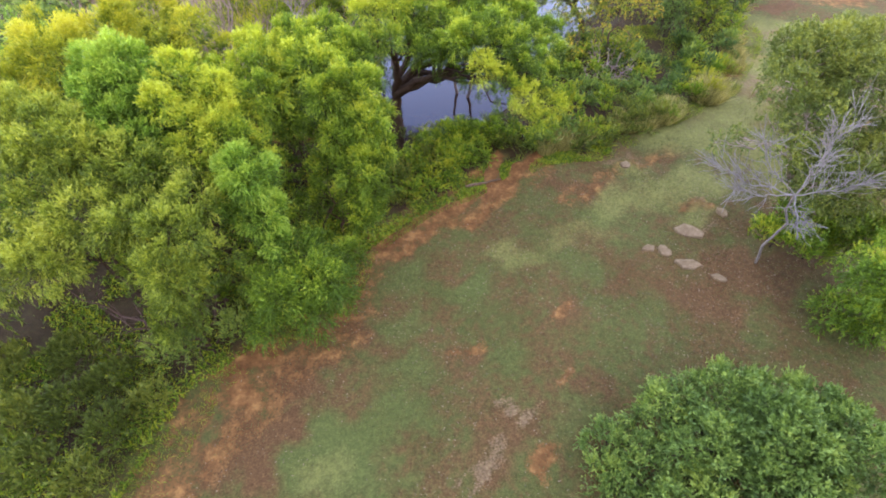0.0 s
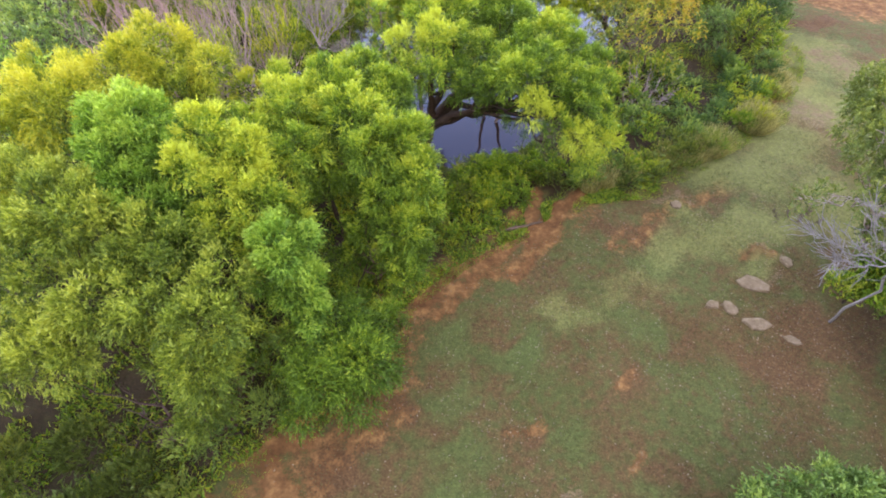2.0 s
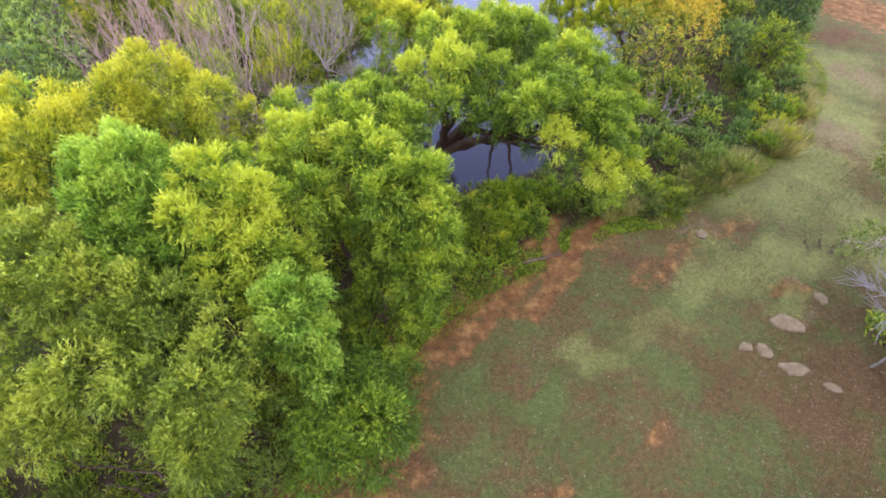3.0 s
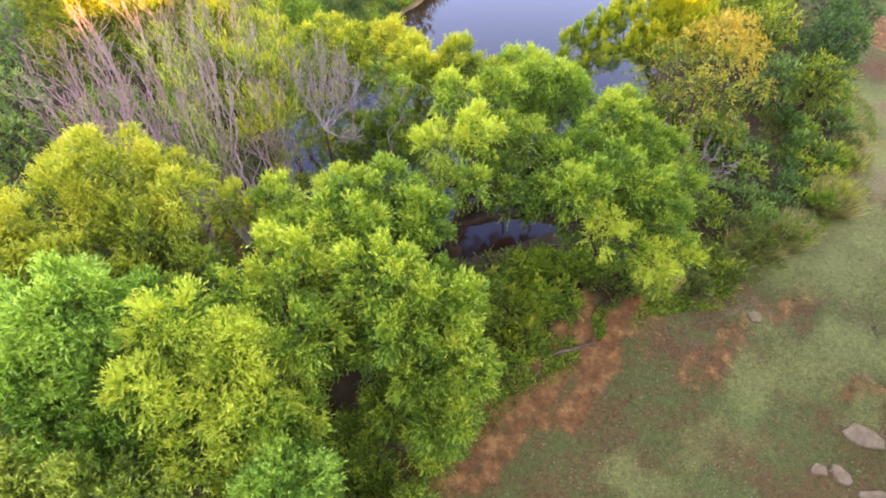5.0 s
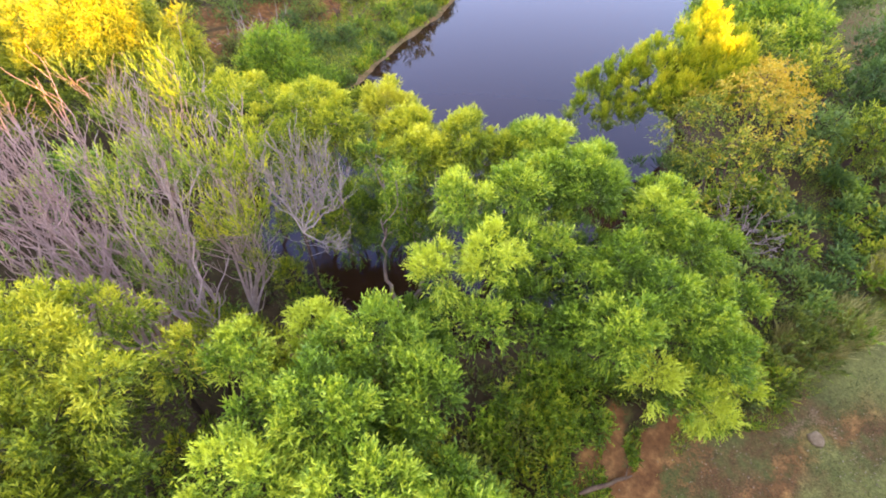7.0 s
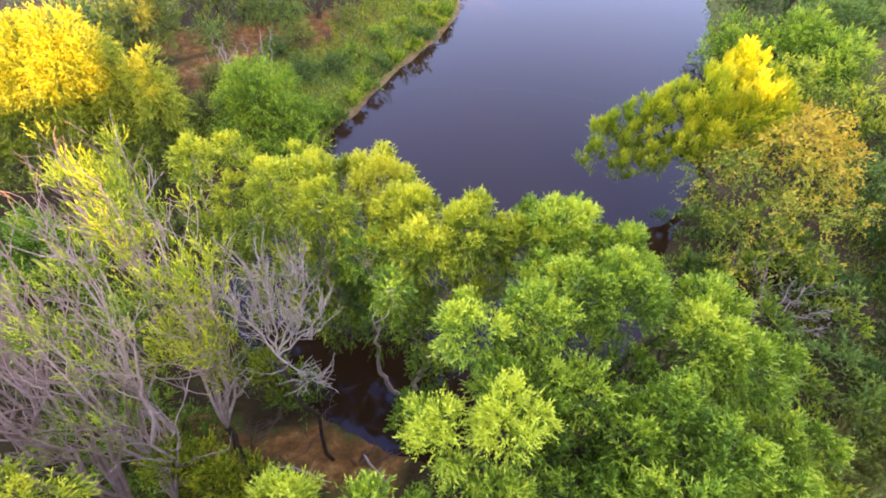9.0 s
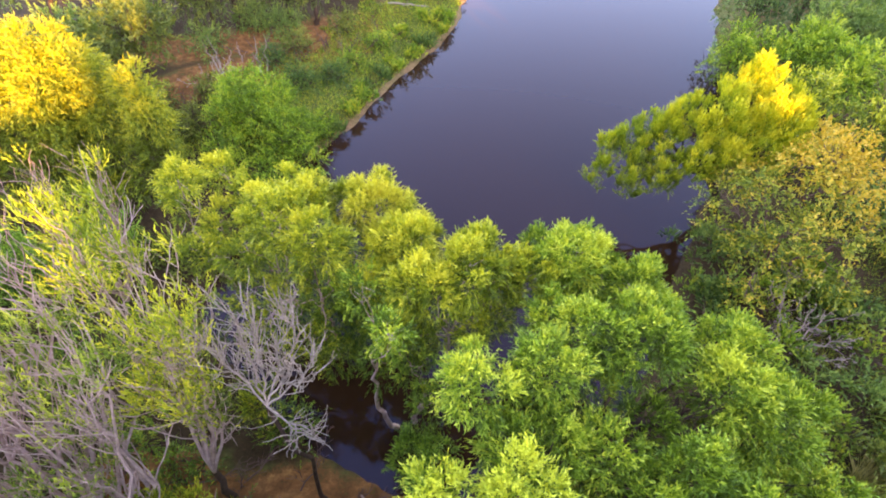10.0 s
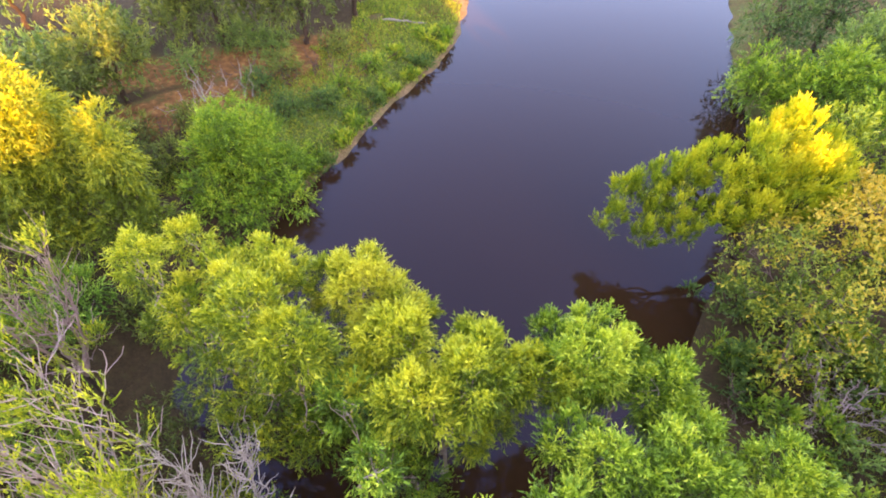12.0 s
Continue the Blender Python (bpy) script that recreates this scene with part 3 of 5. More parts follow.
humus_m = humus_m * (1 - 0.8 * smooth(soil_m, 0.3, 0.7)) * (1 - 0.9 * smooth(Y, 42, 44) * (1 - smooth(pond_d, 5.5, 7.5)) * (1 - in_pond(X, Y)))
lush_m, worn_m = np.zeros(X.shape), np.zeros(X.shape)
for cx, cy, rx, ry, v in ((-3.3, 5.3, 2.1, 1.9, 1.25), (-1.6, 6.7, 1.5, 1.2, 0.9), (7.3, 16.6, 1.8, 1.1, 0.95), (5.8, 13.3, 1.5, 1.0, 0.9), (-1.1, 12.6, 1.3, 1.1, 0.9), (1.4, 12.2, 1.4, 0.9, 0.95), (-1.8, 10.3, 1.3, 1.0, 0.8), (2.8, 8.8, 1.3, 0.8, 0.85), (-1.0, 8.4, 1.3, 0.9, 0.8), (13.2, 22.6, 2.6, 2.0, 0.85),
                         (10.8, 21.5, 1.2, 0.8, 0.8), (9.2, 17.6, 1.6, 1.0, 0.7), (4.8, 6.6, 1.3, 0.9, 0.7), (16.6, 28.2, 1.6, 2.6, 0.7), (11.6, 16.6, 1.2, 0.7, 0.8), (21.5, 31.0, 2.0, 2.4, 0.7), (22.4, 36.0, 2.0, 1.8, 0.9), (8.6, 11.2, 1.4, 0.8, 0.6), (4.4, 15.6, 1.5, 0.8, 0.6), (-9.4, 46.4, 3.2, 2.6, 1.2), (-6.4, 50.4, 2.4, 2.8, 1.2), (-4.2, 54.0, 1.8, 2.6, 1.1), (-11.6, 44.6, 2.4, 1.8, 1.1)):
    lush_m = np.maximum(lush_m, v * (1 - smooth(np.hypot((PX - cx) / rx, (PY - cy) / ry), 0.5, 1.15)))
for cx, cy, rx, ry, v in ((13.0, 13.0, 3.4, 1.8, 1.0), (10.8, 11.6, 2.6, 1.6, 0.8), (7.7, 12.6, 1.4, 0.8, 0.7), (4.8, 11.0, 1.6, 0.7, 0.75), (0.4, 12.9, 1.0, 0.5, 0.7), (-1.8, 9.6, 1.2, 0.7, 0.8), (0.9, 9.3, 1.3, 0.6, 0.8), (2.0, 5.8, 2.0, 2.0, 0.7), (7.0, 18.6, 3.0, 0.8, 0.8), (11.6, 20.9, 1.6, 0.7, 0.8), (18.4, 26.0, 2.0, 2.6, 0.8), (-5.6, 5.6, 1.1, 1.8, 1.0), (25.0, 38.6, 2.0, 1.0, 1.2), (6.0, 7.6, 1.4, 0.8, 0.7), (-3.6, 10.8, 0.9, 2.2, 1.0), (-5.2, 8.0, 1.5, 1.6, 1.1), (-6.8, 5.6, 1.4, 2.0, 1.1)):
    worn_m = np.maximum(worn_m, v * (1 - smooth(np.hypot((PX - cx) / rx, (PY - cy) / ry), 0.4, 1.2)))
pale_m = np.zeros(X.shape)
for cx, cy, rx, ry, v in ((13.8, 22.6, 3.6, 2.2, 0.95), (16.4, 25.0, 3.0, 3.2, 0.95), (20.0, 29.0, 2.6, 4.0, 0.9), (10.0, 19.8, 0.9, 0.5, 0.9), (23.0, 34.0, 2.8, 4.0, 0.8), (2.9, 14.0, 1.6, 0.9, 0.75), (5.6, 14.8, 1.5, 0.8, 0.6), (-3.4, 4.6, 1.2, 1.2, 0.6), (13.6, 19.0, 2.2, 1.4, 0.9), (17.0, 20.0, 3.0, 3.0, 0.9), (8.6, 17.4, 2.6, 1.2, 0.75), (11.2, 18.4, 2.8, 1.3, 0.85), (12.0, 16.4, 1.8, 0.8, 0.6), (6.6, 15.6, 1.6, 0.8, 0.6)):
    pale_m = np.maximum(pale_m, v * (1 - smooth(np.hypot((PX - cx) / rx, (PY - cy) / ry), 0.3, 1.3)))
sand_m = np.zeros(X.shape)
for cx, cy, rx, ry, v in ((2.3, 6.7, 0.75, 0.5, 0.8), (1.6, 5.1, 0.6, 0.5, 0.8), (2.2, 5.5, 0.35, 0.35, 0.7), (4.7, 8.2, 0.5, 0.3, 0.75), (0.9, 4.2, 0.5, 0.4, 0.6), (12.4, 15.6, 1.2, 0.5, 0.55), (11.9, 17.2, 0.9, 0.4, 0.55), (9.3, 20.6, 1.0, 0.5, 0.6), (19.5, 27.5, 1.6, 2.6, 0.6), (23.5, 33.5, 2.2, 2.6, 0.6), (3.0, 4.6, 0.4, 0.3, 0.6), (3.2, 7.4, 0.5, 0.3, 0.6), (13.6, 21.0, 0.8, 0.5, 0.5)):
    sand_m = np.maximum(sand_m, v * (1 - smooth(np.hypot((PX - cx) / rx, (PY - cy) / ry), 0.3, 1.4)))
left_shore = (1 - smooth(pond_d, 0.45, 1.0)) * smooth(Y, 40, 42) * (1 - smooth(X, 2, 4))
sand_m = np.maximum(sand_m, 0.62 * left_shore)
for key, arr in (("soil", soil_m), ("humus", humus_m), ("sand", sand_m), ("pale", pale_m), ("lush", lush_m), ("worn", worn_m)):
    gme.attributes.new(key, "FLOAT", "POINT").data.foreach_set("value", arr.astype(np.float32).ravel())
tagged(new("ground", gme), "patchy turf and bare red soil sloping to a pond", "ground", kind="structure")

wx, wy = np.meshgrid(np.linspace(-22, 34, 15), np.linspace(22, 120, 25))
wi, wj = np.meshgrid(np.arange(24), np.arange(14), indexing="ij")
wq = np.stack([wi * 15 + wj, wi * 15 + wj + 1, (wi + 1) * 15 + wj + 1, (wi + 1) * 15 + wj], -1).reshape(-1, 4)
tagged(new("water", mesh_from("water", np.stack([wx, wy, np.full(wx.shape, -0.9)], -1).reshape(-1, 3), wq, WATER, True)), "still muddy pond reflecting the evening sky", "pond", kind="structure")


def ground_z(x, y):
    return float(height(np.array([x]), np.array([y]))[0])


def lobes_at(pts):
    return [place_lobe(*p) for p in pts]

def round_lobes(x, y, base, top, r, n, q):
    """Lobes spread evenly over a rounded crown of radius r whose top stands at base + top."""
    out = []
    turn = q.uniform(0, 6.3)
    mid = base + max(top - r, 0.35 * r)
    deep = max(0.62 * r, (top - 0.8) * 0.45)
    mid = min(mid, base + top - deep - 0.3 * r) if top > 2 * r else mid
    for k in range(n):
        up = 0.95 - 1.5 * (k + 0.5) / n
        a = turn + 2.4 * k + q.normal(0, 0.3)
        w = math.sqrt(1 - up * up) * r * q.uniform(0.5, 0.8)
        out.append((x + w * math.cos(a), y + w * math.sin(a), max(base + 0.3, mid + up * (deep if top > 2 * r else 0.62 * r)), r * q.uniform(0.42, 0.66), q.normal(0.02, 0.06)))
    return out


# ---- willows on the near bank ----
# low and inner lobes have negative tones: shade put into leaf colour
B = dict(group="willows", billow=True, fill=True, size=(0.12, 0.038))
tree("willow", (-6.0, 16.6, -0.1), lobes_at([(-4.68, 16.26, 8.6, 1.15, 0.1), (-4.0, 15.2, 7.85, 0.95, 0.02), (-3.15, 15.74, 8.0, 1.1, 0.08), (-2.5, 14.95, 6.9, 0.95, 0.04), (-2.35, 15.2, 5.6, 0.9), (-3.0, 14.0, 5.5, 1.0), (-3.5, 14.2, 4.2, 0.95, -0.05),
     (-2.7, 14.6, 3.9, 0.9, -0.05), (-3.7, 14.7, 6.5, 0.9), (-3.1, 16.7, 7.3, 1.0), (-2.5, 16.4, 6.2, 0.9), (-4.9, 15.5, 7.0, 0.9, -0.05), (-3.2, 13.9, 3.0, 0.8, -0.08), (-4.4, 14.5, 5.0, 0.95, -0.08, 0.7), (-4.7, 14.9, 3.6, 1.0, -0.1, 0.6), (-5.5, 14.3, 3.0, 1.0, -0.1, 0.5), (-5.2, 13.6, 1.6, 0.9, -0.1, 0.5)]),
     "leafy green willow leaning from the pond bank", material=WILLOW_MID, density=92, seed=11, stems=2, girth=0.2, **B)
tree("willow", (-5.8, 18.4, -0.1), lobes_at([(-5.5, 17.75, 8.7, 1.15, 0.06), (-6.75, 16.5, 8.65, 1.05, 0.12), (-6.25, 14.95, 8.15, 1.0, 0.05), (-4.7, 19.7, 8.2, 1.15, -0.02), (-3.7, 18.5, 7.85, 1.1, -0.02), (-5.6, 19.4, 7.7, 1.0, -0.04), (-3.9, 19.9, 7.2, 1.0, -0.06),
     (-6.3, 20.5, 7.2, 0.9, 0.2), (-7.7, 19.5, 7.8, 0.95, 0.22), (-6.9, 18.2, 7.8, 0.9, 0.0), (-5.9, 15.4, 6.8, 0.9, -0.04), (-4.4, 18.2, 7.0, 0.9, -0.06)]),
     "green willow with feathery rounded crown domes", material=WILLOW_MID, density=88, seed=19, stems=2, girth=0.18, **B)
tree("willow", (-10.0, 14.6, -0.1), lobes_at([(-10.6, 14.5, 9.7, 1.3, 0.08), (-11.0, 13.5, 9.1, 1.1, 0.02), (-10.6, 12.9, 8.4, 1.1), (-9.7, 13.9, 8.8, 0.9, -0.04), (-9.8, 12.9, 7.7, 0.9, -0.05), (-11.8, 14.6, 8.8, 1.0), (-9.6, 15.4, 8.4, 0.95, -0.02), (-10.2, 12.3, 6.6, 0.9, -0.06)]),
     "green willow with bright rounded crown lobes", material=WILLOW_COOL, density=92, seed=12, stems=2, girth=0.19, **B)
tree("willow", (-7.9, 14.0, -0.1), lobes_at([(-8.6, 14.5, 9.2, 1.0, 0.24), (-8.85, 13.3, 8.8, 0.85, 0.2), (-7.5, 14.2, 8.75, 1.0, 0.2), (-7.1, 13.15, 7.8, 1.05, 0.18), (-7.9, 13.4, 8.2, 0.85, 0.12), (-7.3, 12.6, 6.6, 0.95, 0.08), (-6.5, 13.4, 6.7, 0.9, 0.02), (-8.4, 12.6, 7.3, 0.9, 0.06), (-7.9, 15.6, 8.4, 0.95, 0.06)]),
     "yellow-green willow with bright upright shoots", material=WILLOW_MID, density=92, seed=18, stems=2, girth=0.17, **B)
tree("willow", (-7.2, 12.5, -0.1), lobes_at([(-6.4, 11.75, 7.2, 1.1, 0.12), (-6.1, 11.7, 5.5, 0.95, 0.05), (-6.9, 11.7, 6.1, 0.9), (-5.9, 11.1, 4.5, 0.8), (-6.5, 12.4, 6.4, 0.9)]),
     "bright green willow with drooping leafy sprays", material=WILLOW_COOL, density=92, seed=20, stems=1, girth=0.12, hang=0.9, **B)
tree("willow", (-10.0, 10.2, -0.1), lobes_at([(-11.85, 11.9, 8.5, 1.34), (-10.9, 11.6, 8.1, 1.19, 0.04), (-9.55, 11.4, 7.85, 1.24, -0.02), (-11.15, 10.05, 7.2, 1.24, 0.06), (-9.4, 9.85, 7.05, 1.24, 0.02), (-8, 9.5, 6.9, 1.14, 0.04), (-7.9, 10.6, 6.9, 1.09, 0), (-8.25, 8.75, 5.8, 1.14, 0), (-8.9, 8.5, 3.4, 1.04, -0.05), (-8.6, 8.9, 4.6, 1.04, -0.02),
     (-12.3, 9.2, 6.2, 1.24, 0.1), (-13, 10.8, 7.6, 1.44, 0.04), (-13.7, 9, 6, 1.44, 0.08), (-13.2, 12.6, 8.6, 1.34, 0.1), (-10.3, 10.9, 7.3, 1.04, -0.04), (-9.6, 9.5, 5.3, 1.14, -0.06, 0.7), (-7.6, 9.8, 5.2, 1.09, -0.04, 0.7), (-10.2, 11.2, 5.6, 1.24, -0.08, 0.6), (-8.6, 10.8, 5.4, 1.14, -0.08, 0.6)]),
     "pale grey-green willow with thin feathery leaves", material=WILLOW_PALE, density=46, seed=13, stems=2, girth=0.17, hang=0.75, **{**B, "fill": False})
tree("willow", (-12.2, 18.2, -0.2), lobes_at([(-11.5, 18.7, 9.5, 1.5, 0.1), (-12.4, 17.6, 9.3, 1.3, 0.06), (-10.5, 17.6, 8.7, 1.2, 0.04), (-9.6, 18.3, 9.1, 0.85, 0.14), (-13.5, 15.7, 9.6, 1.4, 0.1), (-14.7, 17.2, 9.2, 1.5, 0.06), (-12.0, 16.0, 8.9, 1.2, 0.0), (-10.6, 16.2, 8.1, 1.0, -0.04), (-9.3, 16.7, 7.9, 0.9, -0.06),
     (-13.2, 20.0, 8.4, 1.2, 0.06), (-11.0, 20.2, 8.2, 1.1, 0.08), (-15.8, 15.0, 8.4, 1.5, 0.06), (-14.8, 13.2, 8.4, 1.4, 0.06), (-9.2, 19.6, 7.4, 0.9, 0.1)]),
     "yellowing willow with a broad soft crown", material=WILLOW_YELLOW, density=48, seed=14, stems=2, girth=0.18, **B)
tree("willow_shrub", (-5.3, 11.4, -0.1), lobes_at([(-5.3, 11.3, 3.6, 1.15, -0.12), (-4.2, 10.1, 3.3, 1.05, -0.12), (-5.8, 9.6, 3.4, 1.05, -0.12), (-4.6, 9.25, 2.6, 0.95, -0.12), (-3.7, 10.5, 2.4, 0.9, -0.12), (-5.0, 10.2, 3.3, 1.0, -0.12), (-6.4, 10.6, 3.6, 1.05, -0.12), (-6.3, 9.0, 2.3, 0.85, -0.12), (-3.9, 12.6, 2.0, 0.85, -0.12), (-4.4, 11.6, 2.8, 0.95, -0.12)]), "low green willow shrub drooping over the red bank", "shrubs", WILLOW_MID, density=66, seed=15,
     stems=3, girth=0.1, category="shrub", billow=True, lift=0.1, hang=1.1, shoot=0.42)
tree("shrub", (-12.6, 6.3, -0.1), lobes_at([(-13.1, 8.0, 2.0, 1.2), (-12.1, 5.9, 2.3, 1.2), (-10.7, 5.4, 1.9, 1.0), (-13.8, 5.4, 2.2, 1.2), (-11.2, 7.0, 2.0, 1.0), (-9.9, 6.4, 1.5, 0.9), (-12.6, 4.0, 2.0, 1.2), (-10.9, 3.8, 1.6, 1.0), (-15.2, 7.0, 2.4, 1.4)]), "dull green bank shrub with thin grey stems", "shrubs", OLIVE, density=75, seed=16,
     stems=4, girth=0.09, category="shrub", size=(0.16, 0.045))
tree("willow_shrub", (-8.6, 9.6, -0.1), lobes_at([(-8.8, 8.2, 2.2, 0.9), (-7.6, 9.2, 2.0, 0.9), (-9.6, 8.0, 2.4, 0.9)]), "small leafy shrub below the willows", "shrubs", OAK, density=80, seed=17, stems=2, girth=0.07, category="shrub")

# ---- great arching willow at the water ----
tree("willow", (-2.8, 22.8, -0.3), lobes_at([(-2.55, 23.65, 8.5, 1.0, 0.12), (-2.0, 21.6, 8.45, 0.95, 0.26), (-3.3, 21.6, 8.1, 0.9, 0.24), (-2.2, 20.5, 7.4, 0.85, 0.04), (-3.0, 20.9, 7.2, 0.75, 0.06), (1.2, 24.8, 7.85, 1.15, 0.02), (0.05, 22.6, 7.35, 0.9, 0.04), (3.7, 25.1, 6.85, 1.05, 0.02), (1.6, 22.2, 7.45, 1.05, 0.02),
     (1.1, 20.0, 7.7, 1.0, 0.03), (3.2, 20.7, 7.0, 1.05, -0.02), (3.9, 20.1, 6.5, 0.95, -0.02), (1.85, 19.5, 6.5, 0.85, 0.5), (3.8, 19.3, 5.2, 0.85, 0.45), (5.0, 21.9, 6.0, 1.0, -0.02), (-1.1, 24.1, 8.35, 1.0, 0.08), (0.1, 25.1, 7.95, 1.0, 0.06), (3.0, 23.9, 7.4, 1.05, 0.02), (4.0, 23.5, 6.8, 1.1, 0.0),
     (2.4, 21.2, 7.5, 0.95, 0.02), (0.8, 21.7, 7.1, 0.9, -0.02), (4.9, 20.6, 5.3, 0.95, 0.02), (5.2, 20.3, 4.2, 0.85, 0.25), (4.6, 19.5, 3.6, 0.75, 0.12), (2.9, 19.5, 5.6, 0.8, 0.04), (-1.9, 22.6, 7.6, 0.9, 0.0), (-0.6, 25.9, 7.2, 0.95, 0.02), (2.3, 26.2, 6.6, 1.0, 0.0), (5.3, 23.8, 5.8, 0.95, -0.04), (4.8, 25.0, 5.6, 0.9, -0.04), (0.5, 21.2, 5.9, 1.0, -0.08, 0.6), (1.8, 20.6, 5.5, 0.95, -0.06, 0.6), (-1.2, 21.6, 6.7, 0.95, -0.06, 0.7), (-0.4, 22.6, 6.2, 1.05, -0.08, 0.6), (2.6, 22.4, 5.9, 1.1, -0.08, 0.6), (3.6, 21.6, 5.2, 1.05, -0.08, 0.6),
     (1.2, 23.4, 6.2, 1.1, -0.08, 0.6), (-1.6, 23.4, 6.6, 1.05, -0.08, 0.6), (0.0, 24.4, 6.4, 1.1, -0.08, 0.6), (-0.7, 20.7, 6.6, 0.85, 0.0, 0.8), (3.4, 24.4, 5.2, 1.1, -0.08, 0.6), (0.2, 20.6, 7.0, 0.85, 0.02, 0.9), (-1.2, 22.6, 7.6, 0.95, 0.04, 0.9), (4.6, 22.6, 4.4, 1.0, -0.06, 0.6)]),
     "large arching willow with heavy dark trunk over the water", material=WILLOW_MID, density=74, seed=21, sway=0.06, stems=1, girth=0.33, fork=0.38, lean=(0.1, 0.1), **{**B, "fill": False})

# ---- flooded willows along the near water ----
H = dict(group="willows", wood=GREY_BARK, girth=0.13, size=(0.13, 0.04), billow=True, stems=2)
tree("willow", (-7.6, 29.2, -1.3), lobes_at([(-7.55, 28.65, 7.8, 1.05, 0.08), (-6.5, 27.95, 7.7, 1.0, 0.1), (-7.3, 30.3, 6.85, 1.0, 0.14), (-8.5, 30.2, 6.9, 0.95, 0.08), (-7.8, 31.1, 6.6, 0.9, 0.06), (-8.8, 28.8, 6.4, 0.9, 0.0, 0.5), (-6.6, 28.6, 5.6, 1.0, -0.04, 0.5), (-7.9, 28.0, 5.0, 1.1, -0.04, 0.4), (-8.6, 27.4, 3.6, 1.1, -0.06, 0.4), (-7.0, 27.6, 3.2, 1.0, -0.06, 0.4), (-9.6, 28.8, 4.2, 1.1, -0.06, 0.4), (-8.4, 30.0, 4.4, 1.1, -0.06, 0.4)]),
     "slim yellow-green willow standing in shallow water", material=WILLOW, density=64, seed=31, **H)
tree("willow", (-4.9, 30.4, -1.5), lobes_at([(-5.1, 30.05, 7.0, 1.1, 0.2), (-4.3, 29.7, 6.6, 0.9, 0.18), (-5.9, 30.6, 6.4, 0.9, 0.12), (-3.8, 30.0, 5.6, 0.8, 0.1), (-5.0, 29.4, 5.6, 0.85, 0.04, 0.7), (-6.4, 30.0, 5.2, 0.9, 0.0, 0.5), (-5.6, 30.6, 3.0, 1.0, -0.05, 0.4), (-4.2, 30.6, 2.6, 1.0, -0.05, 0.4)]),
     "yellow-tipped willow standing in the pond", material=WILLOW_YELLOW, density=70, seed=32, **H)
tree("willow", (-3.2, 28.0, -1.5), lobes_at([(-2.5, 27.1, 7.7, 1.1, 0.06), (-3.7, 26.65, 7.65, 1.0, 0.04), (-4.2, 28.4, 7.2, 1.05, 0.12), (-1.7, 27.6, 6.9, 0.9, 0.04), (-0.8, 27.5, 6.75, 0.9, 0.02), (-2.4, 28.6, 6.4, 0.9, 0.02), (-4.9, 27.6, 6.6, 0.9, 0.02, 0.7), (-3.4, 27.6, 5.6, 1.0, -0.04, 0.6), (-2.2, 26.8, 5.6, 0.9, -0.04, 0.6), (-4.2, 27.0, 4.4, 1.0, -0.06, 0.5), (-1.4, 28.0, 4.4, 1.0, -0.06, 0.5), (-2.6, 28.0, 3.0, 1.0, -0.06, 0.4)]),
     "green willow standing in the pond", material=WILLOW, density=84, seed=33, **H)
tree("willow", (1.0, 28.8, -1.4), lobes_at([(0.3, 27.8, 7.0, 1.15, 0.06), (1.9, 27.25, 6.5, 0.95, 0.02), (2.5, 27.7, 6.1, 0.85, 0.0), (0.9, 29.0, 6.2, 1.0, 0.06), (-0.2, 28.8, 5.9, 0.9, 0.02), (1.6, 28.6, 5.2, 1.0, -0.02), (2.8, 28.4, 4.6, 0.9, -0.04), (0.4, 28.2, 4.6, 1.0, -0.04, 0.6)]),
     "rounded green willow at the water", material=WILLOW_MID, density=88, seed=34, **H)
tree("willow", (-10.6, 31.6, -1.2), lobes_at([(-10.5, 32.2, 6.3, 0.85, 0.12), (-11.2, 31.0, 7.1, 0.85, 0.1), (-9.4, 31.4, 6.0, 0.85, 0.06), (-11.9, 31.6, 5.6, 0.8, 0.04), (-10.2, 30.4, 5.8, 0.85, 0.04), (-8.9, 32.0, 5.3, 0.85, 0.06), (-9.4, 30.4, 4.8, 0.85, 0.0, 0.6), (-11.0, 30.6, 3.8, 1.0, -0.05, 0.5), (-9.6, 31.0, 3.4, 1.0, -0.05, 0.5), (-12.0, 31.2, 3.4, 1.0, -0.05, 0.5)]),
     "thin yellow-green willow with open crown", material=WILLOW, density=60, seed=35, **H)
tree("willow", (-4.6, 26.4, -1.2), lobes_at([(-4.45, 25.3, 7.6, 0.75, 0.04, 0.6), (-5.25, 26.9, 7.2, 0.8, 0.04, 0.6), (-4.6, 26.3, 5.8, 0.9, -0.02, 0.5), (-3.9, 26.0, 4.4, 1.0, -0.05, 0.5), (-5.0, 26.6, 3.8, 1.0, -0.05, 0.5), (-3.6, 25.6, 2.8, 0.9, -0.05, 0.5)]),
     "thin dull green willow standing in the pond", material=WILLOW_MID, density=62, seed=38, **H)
tree("willow_shrub", (-3.9, 24.8, -0.9), lobes_at([(-4.2, 24.4, 1.4, 1.0), (-3.4, 24.6, 1.0, 0.8)]), "drooping dark green shrub at the waterline", "shrubs", WILLOW_COOL, density=70, seed=36, stems=2, girth=0.07, category="shrub", billow=True, hang=1.0)
